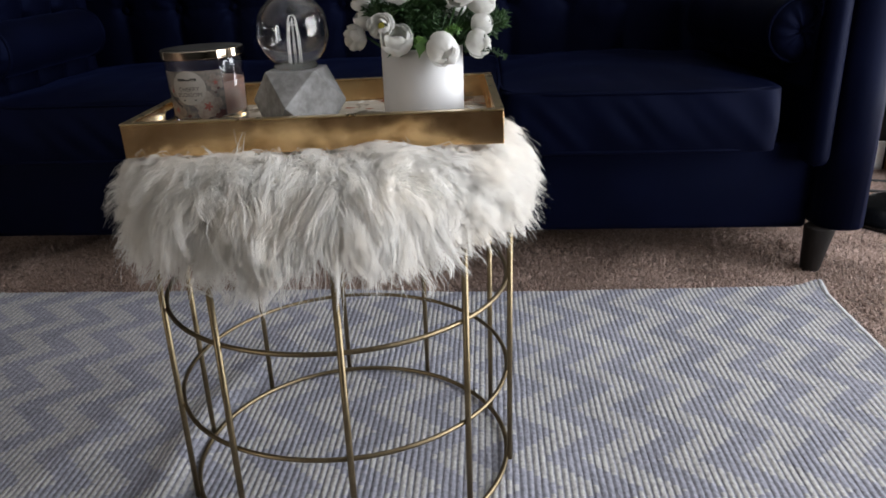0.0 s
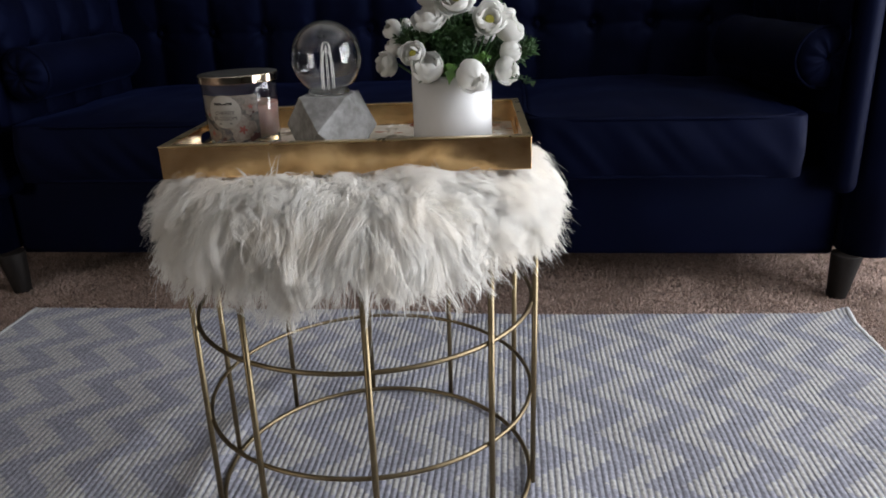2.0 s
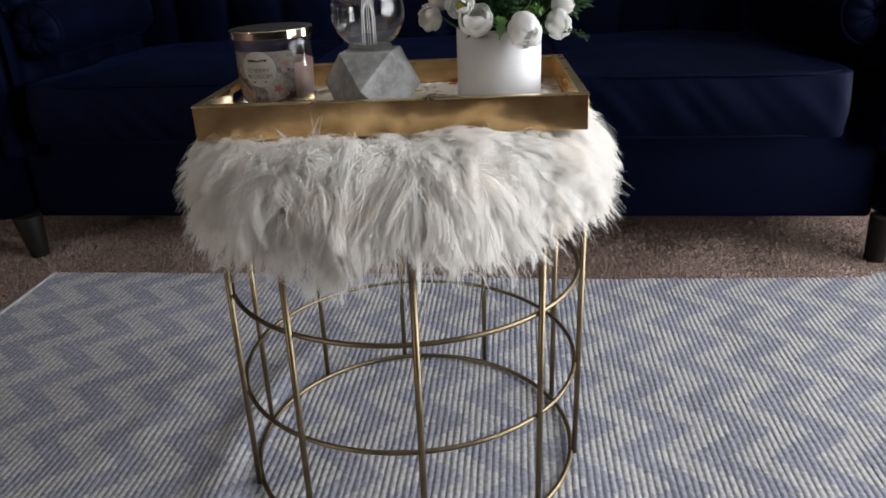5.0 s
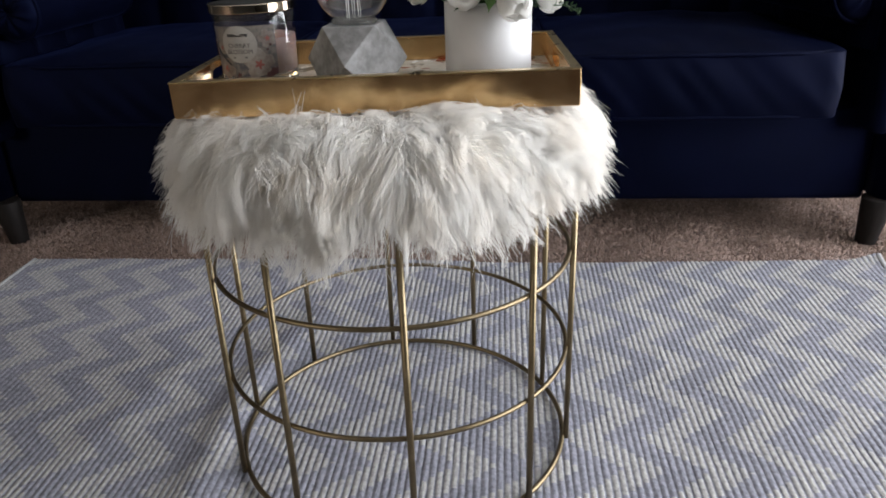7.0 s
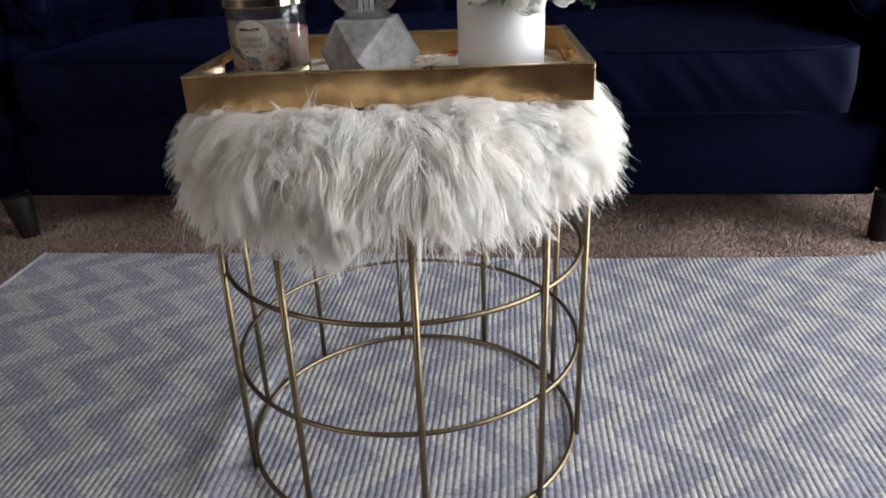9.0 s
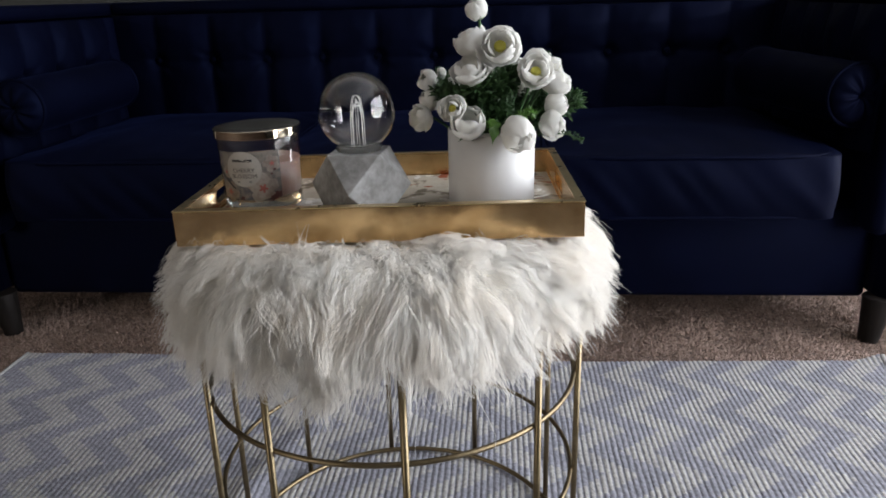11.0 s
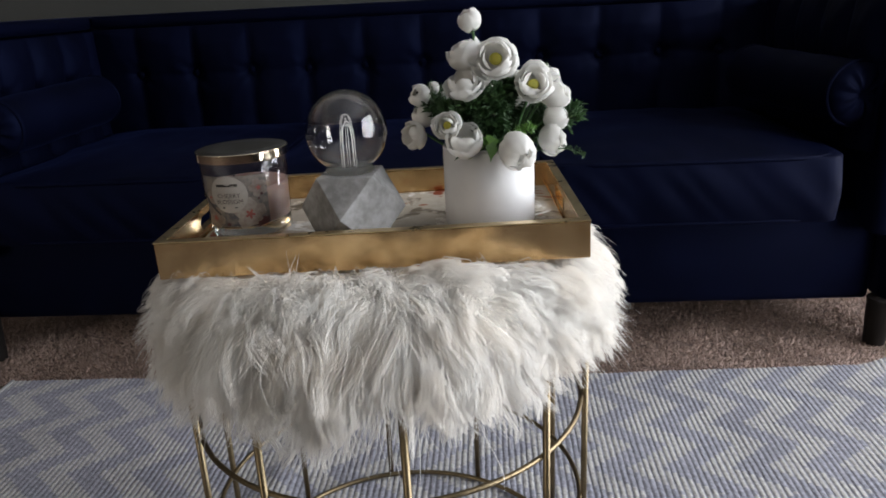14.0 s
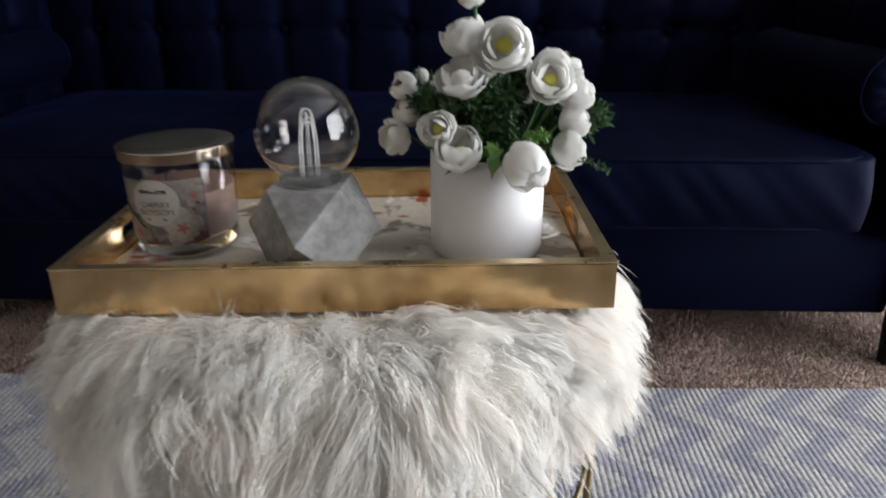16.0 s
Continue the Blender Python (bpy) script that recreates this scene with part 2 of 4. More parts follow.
def rug_weave():
    """Every other cord is cream inside zigzag bands; all else is grey-blue."""
    m = bpy.data.materials.new("woven_rug")
    m.use_nodes = True
    nt = m.node_tree
    b = nt.nodes["Principled BSDF"]
    b.inputs["Roughness"].default_value = 0.95
    b.inputs["Specular IOR Level"].default_value = 0.15

    def op(kind, a, c=None, d=None):
        n = nt.nodes.new("ShaderNodeMath")
        n.operation = kind
        for k, v in enumerate((a, c, d)):
            if v is None:
                continue
            if isinstance(v, (int, float)):
                n.inputs[k].default_value = v
            else:
                nt.links.new(v, n.inputs[k])
        return n.outputs[0]

    co = nt.nodes.new("ShaderNodeTexCoord")
    xyz = nt.nodes.new("ShaderNodeSeparateXYZ")
    nt.links.new(co.outputs["Object"], xyz.inputs[0])
    x, y = xyz.outputs[0], xyz.outputs[1]
    cord = op("FLOOR", op("DIVIDE", op("ADD", x, 0.915), CORD))
    xc = op("MULTIPLY_ADD", cord, CORD, CORD / 2)
    jog = nt.nodes.new("ShaderNodeTexWhiteNoise")
    jog.noise_dimensions = "1D"
    nt.links.new(cord, jog.inputs["W"])
    yj = op("MULTIPLY_ADD", jog.outputs[0], 0.005, y)
    tri = op("PINGPONG", op("DIVIDE", op("SUBTRACT", yj, ZIG_Y0), ZIG_Y / 2), 1.0)
    edge = op("SUBTRACT", op("SUBTRACT", xc, ZIG_X0 + 0.915), op("MULTIPLY", tri, ZIG_A))
    inside = op("LESS_THAN", op("FLOORED_MODULO", op("DIVIDE", edge, ZIG_X), 1.0), 0.50)
    crest = op("PINGPONG", op("DIVIDE", op("ADD", x, 0.915), CORD), 0.5)
    pile = nt.nodes.new("ShaderNodeMapRange")
    pile.inputs["From Min"].default_value, pile.inputs["From Max"].default_value = 0.06, 0.26
    nt.links.new(crest, pile.inputs[0])
    wear = nt.nodes.new("ShaderNodeTexNoise")
    wear.inputs["Scale"].default_value, wear.inputs["Detail"].default_value = 5, 6
    nt.links.new(co.outputs["Object"], wear.inputs["Vector"])
    yarn = nt.nodes.new("ShaderNodeTexNoise")
    yarn.inputs["Scale"].default_value, yarn.inputs["Detail"].default_value = 170, 5
    mp = nt.nodes.new("ShaderNodeMapping")
    mp.inputs["Scale"].default_value = (1, 0.8, 1)
    nt.links.new(co.outputs["Object"], mp.inputs[0])
    nt.links.new(mp.outputs[0], yarn.inputs["Vector"])

    def tone(a, c, fac):
        r = nt.nodes.new("ShaderNodeMix")
        r.data_type = "RGBA"
        nt.links.new(fac, r.inputs["Factor"])
        for slot, v in ((6, a), (7, c)):
            if isinstance(v, tuple):
                r.inputs[slot].default_value = (*v, 1)
            else:
                nt.links.new(v, r.inputs[slot])
        return r.outputs[2]

    vary = op("MULTIPLY_ADD", op("SUBTRACT", yarn.outputs[0], 0.5), 2.6, wear.outputs[0])
    cream = op("MULTIPLY", op("MULTIPLY", inside, pile.outputs[0]), op("MULTIPLY_ADD", yarn.outputs[0], 0.9, 0.42))
    blue = tone((0.158, 0.158, 0.184), (0.288, 0.288, 0.328), vary)
    white = tone((0.305, 0.295, 0.280), (0.430, 0.416, 0.393), vary)
    nt.links.new(tone(blue, white, cream), b.inputs["Base Color"])
    bp = nt.nodes.new("ShaderNodeBump")
    bp.inputs["Strength"].default_value, bp.inputs["Distance"].default_value = 0.7, 0.002
    nt.links.new(yarn.outputs[0], bp.inputs["Height"])
    nt.links.new(bp.outputs[0], b.inputs["Normal"])
    return m


woven_rug = rug_weave()


def pile_material():
    """Twisted carpet yarn: each tuft has its own brown."""
    m = bpy.data.materials.new("carpet_pile")
    m.use_nodes = True
    nt = m.node_tree
    b = nt.nodes["Principled BSDF"]
    b.inputs["Roughness"].default_value, b.inputs["Specular IOR Level"].default_value = 0.95, 0.1
    geo, co, wear, mixer, ramp = (nt.nodes.new("ShaderNode" + k) for k in ("NewGeometry", "TexCoord", "TexNoise", "Math", "ValToRGB"))
    wear.inputs["Scale"].default_value, wear.inputs["Detail"].default_value = 9, 5
    nt.links.new(co.outputs["Object"], wear.inputs["Vector"])
    mixer.operation = "MULTIPLY_ADD"
    mixer.inputs[1].default_value = 0.6
    nt.links.new(geo.outputs["Random Per Island"], mixer.inputs[0])
    nt.links.new(wear.outputs[0], mixer.inputs[2])
    ramp.color_ramp.elements[0].position, ramp.color_ramp.elements[1].position = 0.42, 1.0
    ramp.color_ramp.elements[0].color, ramp.color_ramp.elements[1].color = (0.160, 0.108, 0.086, 1), (0.300, 0.218, 0.182, 1)
    nt.links.new(mixer.outputs[0], ramp.inputs[0])
    nt.links.new(ramp.outputs[0], b.inputs["Base Color"])
    return m


pile_mat = pile_material()

# ---- mesh helpers ----


def link(name, bm, mat, parent=None, smooth=True, bevel=0.0, upright=False):
    """Makes ONE mesh object from a bmesh. upright: bevel the upright edges alone."""
    if bevel:
        edges = [e for e in bm.edges if len(e.link_faces) == 2 and e.calc_face_angle(0) > 0.6]
        if upright:
            edges = [e for e in edges if abs(e.verts[0].co.z - e.verts[1].co.z) > 0.01]
        bmesh.ops.bevel(bm, geom=edges, offset=bevel, segments=3, profile=0.5, affect="EDGES", clamp_overlap=True)
    me = bpy.data.meshes.new(name)
    bm.to_mesh(me)
    bm.free()
    me.materials.append(mat)
    if smooth:
        me.shade_smooth()
    ob = new(name, me)
    ob.parent = parent
    return ob


def part(name, bm, mat, parent, label="", smooth=True, bevel=0.0, upright=False):
    ob = link(name, bm, mat, parent, smooth, bevel, upright)
    return tagged(ob, label) if label else ob


def mesh_from(name, verts, faces, mat, parent=None, smooth=True):
    me = bpy.data.meshes.new(name)
    me.from_pydata([tuple(v) for v in verts], [], [tuple(q) for q in faces])
    me.materials.append(mat)
    if smooth:
        me.shade_smooth()
    ob = new(name, me)
    ob.parent = parent
    return ob


def empty(name, label, category, group="", at=(0, 0, 0)):
    ob = new(name)
    ob.location = at
    ob.empty_display_size = 0.05
    return tagged(ob, label, category, group)


def box(x0, x1, y0, y1, z0, z1, bm=None):
    bm = bm or bmesh.new()
    m = Matrix.LocRotScale(((x0 + x1) / 2, (y0 + y1) / 2, (z0 + z1) / 2), None, (x1 - x0, y1 - y0, z1 - z0))
    bmesh.ops.create_cube(bm, size=1, matrix=m)
    return bm


def lathe(profile, segments=48, cap=True):
    """A turned body from (radius, height) pairs, bottom to top."""
    bm = bmesh.new()
    rings = []
    for r, z in profile:
        rings.append([bm.verts.new((r * math.cos(2 * math.pi * k / segments), r * math.sin(2 * math.pi * k / segments), z)) for k in range(segments)])
    for a, b in zip(rings, rings[1:]):
        for k in range(segments):
            bm.faces.new((a[k], a[(k + 1) % segments], b[(k + 1) % segments], b[k]))
    if cap:
        bm.faces.new(rings[0][::-1])
        bm.faces.new(rings[-1])
    return bm


def tube(points, radius, sides=8, closed=False, bm=None):
    """A round bar along points; radius: a number, or one for each point."""
    bm = bm or bmesh.new()
    pts = [Vector(p) for p in points]
    n = len(pts)
    radii = [radius] * n if isinstance(radius, (int, float)) else radius
    rings, side = [], None
    for k, p in enumerate(pts):
        way = (pts[(k + 1) % n] - pts[k - 1]) if closed else (pts[min(k + 1, n - 1)] - pts[max(k - 1, 0)])
        way.normalize()
        if side is None:
            side = way.orthogonal().normalized()
        side = (side - way * side.dot(way)).normalized()
        up = way.cross(side)
        rings.append([bm.verts.new(p + radii[k] * (math.cos(a) * side + math.sin(a) * up)) for a in (2 * math.pi * j / sides for j in range(sides))])
    for k in range(n if closed else n - 1):
        a, b = rings[k], rings[(k + 1) % n]
        for j in range(sides):
            bm.faces.new((a[j], a[(j + 1) % sides], b[(j + 1) % sides], b[j]))
    if not closed:
        bm.faces.new(rings[0][::-1])
        bm.faces.new(rings[-1])
    return bm


def ring_points(r, z, n=96):
    return [(r * math.cos(2 * math.pi * k / n), r * math.sin(2 * math.pi * k / n), z) for k in range(n)]


# ---- the room ----
RX0, RX1, RY0, RY1, RZ = -5.3, WX, BY, 1.535, 2.45


def structure(ob, label):
    return tagged(ob, label, "", "", "structure")


structure(link("floor", box(RX0 - 0.1, RX1 + 0.1, RY0 - 0.1, RY1 + 0.1, -0.1, 0.0), carpet_mat, smooth=False), "worn beige-brown cut pile carpet floor")
structure(link("ceiling", box(RX0 - 0.1, RX1 + 0.1, RY0 - 0.1, RY1 + 0.1, RZ, RZ + 0.1), ceiling_paint, smooth=False), "plain off-white painted ceiling")
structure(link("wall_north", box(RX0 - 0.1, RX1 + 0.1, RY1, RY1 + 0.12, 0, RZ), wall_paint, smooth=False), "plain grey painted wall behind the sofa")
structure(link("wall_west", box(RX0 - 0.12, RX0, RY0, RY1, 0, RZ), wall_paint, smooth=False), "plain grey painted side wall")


def wall_with_hole(name, label, axis, place, thick, lo, hi, a0, a1, z0, z1):
    bm = bmesh.new()
    spans = ((lo, a0, 0, RZ), (a1, hi, 0, RZ), (a0, a1, 0, z0), (a0, a1, z1, RZ))
    for p, q, r, s in spans:
        if axis == "x":
            box(place, place + thick, p, q, r, s, bm)
        else:
            box(p, q, place - thick, place, r, s, bm)
    return structure(link(name, bm, wall_paint, smooth=False), label)


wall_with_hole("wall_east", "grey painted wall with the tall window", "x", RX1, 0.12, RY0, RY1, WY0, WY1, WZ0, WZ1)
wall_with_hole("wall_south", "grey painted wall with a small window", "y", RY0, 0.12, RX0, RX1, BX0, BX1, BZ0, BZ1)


def window(name, along, place, a0, a1, z0, z1, bars):
    ob = structure(new(name), "white-framed window with slim glazing bars")
    w = 0.045

    def bar(label, p, q, r, s):
        if along == "y":
            part(label, box(place + 0.02, place + 0.07, p, q, r, s), trim_paint, ob, bevel=0.004)
        else:
            part(label, box(p, q, place - 0.07, place - 0.02, r, s), trim_paint, ob, bevel=0.004)

    bar("jamb", a0, a0 + w, z0, z1)
    bar("jamb", a1 - w, a1, z0, z1)
    bar("head", a0 + w, a1 - w, z1 - w, z1)
    bar("sill", a0 + w, a1 - w, z0, z0 + w)
    for k in range(1, bars + 1):
        c = a0 + (a1 - a0) * k / (bars + 1)
        bar("mullion", c - 0.018, c + 0.018, z0 + w, z1 - w)
    mid = (z0 + z1) / 2
    for k in range(bars + 1):
        p = a0 + (a1 - a0) * k / (bars + 1) + (w if k == 0 else 0.018)
        q = a0 + (a1 - a0) * (k + 1) / (bars + 1) - (w if k == bars else 0.018)
        bar("transom", p, q, mid - 0.018, mid + 0.018)


window("window_1", "y", RX1, WY0, WY1, WZ0, WZ1, 1)
window("window_2", "x", RY0, BX0, BX1, BZ0, BZ1, 1)
structure(link("baseboard", box(RX0, 1.500, RY1 - 0.016, RY1, 0, 0.095), trim_paint, smooth=False, bevel=0.005), "white painted wooden baseboard along the wall")

def carpet_pile(seed=11):
    """Short leaning tufts over the stretch of carpet round the rug and under the sofa."""
    rng = np.random.default_rng(seed)
    zones = ((-1.50, 1.70, 0.56, 1.06, 52000), (-1.50, -0.925, 0.05, 0.56, 9000), (0.925, 1.60, 0.0, 0.56, 11000), (1.05, 1.75, 1.06, 1.51, 9000))
    xy = np.concatenate([np.stack([rng.uniform(a, b, n), rng.uniform(c, d, n)], 1) for a, b, c, d, n in zones])
    n = len(xy)
    turn, r, h = rng.uniform(0, 6.28, n), rng.uniform(0.0017, 0.0030, n), rng.uniform(0.003, 0.0065, n)
    lean = rng.normal(0, 0.003, (n, 2)) + np.array([noise.noise_vector((x * 7, y * 7, 0))[:2] for x, y in xy]) * 0.006
    verts = np.zeros((n, 5, 3), np.float32)
    for k in range(4):
        a = turn + math.pi / 2 * k
        verts[:, k, 0], verts[:, k, 1] = xy[:, 0] + r * np.cos(a), xy[:, 1] + r * np.sin(a)
    verts[:, 4, :2], verts[:, 4, 2] = xy + lean, h
    tris = np.array([[0, 1, 4], [1, 2, 4], [2, 3, 4], [3, 0, 4]])
    tris = ((np.arange(n) * 5)[:, None, None] + tris[None]).reshape(-1, 3)
    me = bpy.data.meshes.new("carpet_pile")
    me.vertices.add(n * 5)
    me.vertices.foreach_set("co", verts.reshape(-1))
    me.loops.add(tris.size)
    me.loops.foreach_set("vertex_index", tris.reshape(-1).astype(np.int32))
    me.polygons.add(len(tris))
    me.polygons.foreach_set("loop_start", (np.arange(len(tris)) * 3).astype(np.int32))
    me.update(calc_edges=True)
    me.shade_smooth()
    me.materials.append(pile_mat)
    return tagged(new("carpet_pile", me), "worn reddish-brown cut pile carpet tufts", "carpet", "", "stuff")


carpet_pile()

# ---- the rug ----
RUG_X0, RUG_X1, RUG_Y0, RUG_Y1, RUG_Z = -0.915, 0.915, -2.1, 0.585, 0.011


def rug_height(x, y):
    """Wrinkles in the rug, and a corner that curls up."""
    line = -0.262 + 0.30 * max(y - 0.08, 0) ** 1.15 + 0.05 * max(-0.1 - y, 0)
    ridge = 0.015 * math.exp(-(((x - line) / 0.033) ** 2)) * math.exp(-(((y - 0.02) / 0.26) ** 2))
    ridge += 0.006 * math.exp(-(((x + 0.42 - 0.25 * (y - 0.05)) / 0.035) ** 2)) * math.exp(-(((y - 0.03) / 0.14) ** 2))
    curl = 0.02 * max(0.0, 1 - math.hypot(x - RUG_X1, y - RUG_Y1 - 0.01) / 0.07) ** 2
    return ridge + curl + 0.0015 * noise.noise((x * 4, y * 4, 0))


def ease(a, b, v):
    u = min(max((v - a) / (b - a), 0.0), 1.0)
    return u * u * (3 - 2 * u)


def rug_edge(x):
    """How far the rug's far edge strays from a straight line."""
    return 0.012 * x - 0.025 * ease(-0.2, 0.25, x) + 0.012 * ease(0.3, 0.9, x)


def rug():
    ob = empty("rug", "woven grey-blue and cream zigzag rug on carpet", "rug")
    steps, rows = 6, 230
    n = round((RUG_X1 - RUG_X0) / CORD) * steps
    verts, faces = [], []
    for j in range(rows + 1):
        s = j / rows
        y = RUG_Y1 - (RUG_Y1 - RUG_Y0) * (0.55 * s + 0.45 * s * s)
        for i in range(n + 1):
            x = RUG_X0 + i * CORD / steps + (0.0012 * noise.noise((i // steps * 3.7, y * 14, 0)) if i % steps else 0.0)
            skew = rug_edge(x) + 0.003 * noise.noise((x * 12, 0.3, 0)) if j == 0 else rug_edge(x) * (1 - s) ** 3
            rib = 0.0019 * (1 + 0.18 * noise.noise((i // steps * 7.3, y * 55, 4))) * abs(math.sin(math.pi * i / steps)) ** 0.55
            verts.append((x, y + skew, RUG_Z - 0.0020 + rib + rug_height(x, y)))
    for j in range(rows):
        for i in range(n):
            a = j * (n + 1) + i
            faces.append((a, a + n + 1, a + n + 2, a + 1))
    mesh_from("weave", verts, faces, woven_rug, ob)
    for x in (RUG_X0, RUG_X1):
        sg = 1 if x > 0 else -1
        pts = [(x + sg * 0.003, RUG_Y1 + rug_edge(x) * (1 - k / 60) ** 3 - (RUG_Y1 - RUG_Y0) * k / 60, 0.0065 + rug_height(x, RUG_Y1 - (RUG_Y1 - RUG_Y0) * k / 60)) for k in range(61)]
        part("binding", tube(pts, 0.0065, 8), binding, ob, "pale stitched edge binding")
    bm = box(RUG_X0, RUG_X1, RUG_Y0, RUG_Y1 - 0.04, 0.001, 0.006)
    part("backing", bm, binding, ob, smooth=False)
    return ob


rug()

# ---- the sofa ----
SX0, SX1 = -0.99, 0.89        # between the arms
SC = (SX0 + SX1) / 2
SOFA_H, SEAT_Y, BACK_Y = 0.748, 0.64, 1.33


def tufted(name, width, z0, z1, pitch, row_z, parent, m, first=0.5, label=""):
    """A padded panel in the local x-z plane, facing -y, with vertical seams and deep buttons."""
    nx, nz = max(int(width / 0.008), 8), 56
    verts, faces = [], []
    for j in range(nz + 1):
        z = z0 + (z1 - z0) * j / nz
        for i in range(nx + 1):
            x = width * i / nx
            a = (x / pitch + first) % 1.0
            near = 2 * min(a, 1 - a)
            fu = (1 - (1 - near) ** 2.6)
            fz = min(1.0, abs(z - row_z) / 0.05)
            edge = min(1.0, 6 * min(i / nx, 1 - i / nx) + 0.2, 5 * (z1 - z) / (z1 - z0) + 0.15)
            d = 0.030 * (0.3 + 0.7 * fu) * (0.72 + 0.28 * fz ** 0.7) * edge ** 0.5
            r = math.hypot(near * pitch / 2, z - row_z)
            d -= 0.026 * math.exp(-((r / 0.017) ** 2))
            # short pulled creases round each button
            ang = math.atan2(z - row_z, (a if a < 0.5 else a - 1) * pitch)
            d += 0.0055 * math.exp(-((r - 0.03) / 0.03) ** 2) * noise.noise((2.2 * math.cos(ang), 2.2 * math.sin(ang), round(x / pitch + first) * 3.1))
            d += 0.003 * noise.noise((x * 14, z * 14, 1.7)) + 0.0018 * noise.noise((x * 40, z * 22, 5.1))
            verts.append((x, -d, z))
    for j in range(nz):
        for i in range(nx):
            a = j * (nx + 1) + i
            faces.append((a, a + 1, a + nx + 2, a + nx + 1))
    ob = mesh_from(name, verts, faces, velvet, parent)
    ob.matrix_basis = m
    if label:
        tagged(ob, label)
    k = 0
    while True:
        x = (k + 1 - first) * pitch
        if x > width - 0.02:
            break
        k += 1
        if x < 0.02:
            continue
        bm = bmesh.new()
        bmesh.ops.create_uvsphere(bm, u_segments=12, v_segments=8, radius=0.009, matrix=Matrix.Diagonal((1, 0.5, 1, 1)))
        b = part("button", bm, velvet, ob)
        b.location = (x, -0.001, row_z)
    return ob


def cushion(name, x0, x1, y0, y1, z0, z1, crown, parent, seed):
    """A boxed seat cushion with a crowned top, piping and slack folds."""
    bm = bmesh.new()
    w, d, h = x1 - x0, y1 - y0, z1 - z0
    bmesh.ops.create_cube(bm, size=1)
    bmesh.ops.subdivide_edges(bm, edges=bm.edges[:], cuts=41, use_grid_fill=True)
    for v in bm.verts:
        u, q, s = v.co * 2
        r = 0.032
        # rounded vertical corners
        px, py = u * w / 2, q * d / 2
        ex, ey = max(abs(px) - (w / 2 - r), 0), max(abs(py) - (d / 2 - r), 0)
        hyp = math.hypot(ex, ey)
        if ex > 0 and ey > 0 and hyp > 0:
            m = max(ex, ey) / hyp
            px, py = math.copysign(w / 2 - r + ex * m, px), math.copysign(d / 2 - r + ey * m, py)
        pz = s * h / 2
        rim = (1 - abs(u) ** 3.0) * (1 - abs(q) ** 3.0)
        if s > 0.99:
            pz += crown * rim
        bulge = 0.010 * (1 - s * s)
        if abs(q) > 0.98:
            py += math.copysign(bulge, q)
        if abs(u) > 0.98:
            px += math.copysign(bulge * 0.3, u)
        f = noise.noise((px * 9 + seed, py * 9, pz * 5)) + 0.5 * noise.noise((px * 26 + pz * 22 + seed, py * 12, pz * 8))
        # slack folds slant down the front
        g = noise.noise((px * 30 + pz * 26 + seed * 2, pz * 3 - px * 2, seed)) * (0.5 + 0.5 * noise.noise((px * 5, pz * 4, seed + 8)))
        py -= 0.0030 * f + 0.009 * g * (1 - s * s) ** 0.5 if q < -0.98 else 0
        pz += 0.004 * f if s > 0.99 else 0
        v.co = (px + (x0 + x1) / 2, py + (y0 + y1) / 2, pz + (z0 + z1) / 2)
    ob = part(name, bm, velvet, parent, "plump navy velvet seat cushion")
    for z in (z0 + 0.004, z1 - 0.002):
        pts = []
        for k in range(64):
            a = 2 * math.pi * k / 64
            c, s = math.cos(a), math.sin(a)
            m = max(abs(c) ** 8 + abs(s) ** 8, 1e-9) ** (-1 / 8)
            pts.append(((x0 + x1) / 2 + (w / 2 + 0.001) * c * m, (y0 + y1) / 2 + (d / 2 + 0.001) * s * m, z))
        part("piping", tube(pts, 0.0045, 6, True), velvet, ob)
    return ob


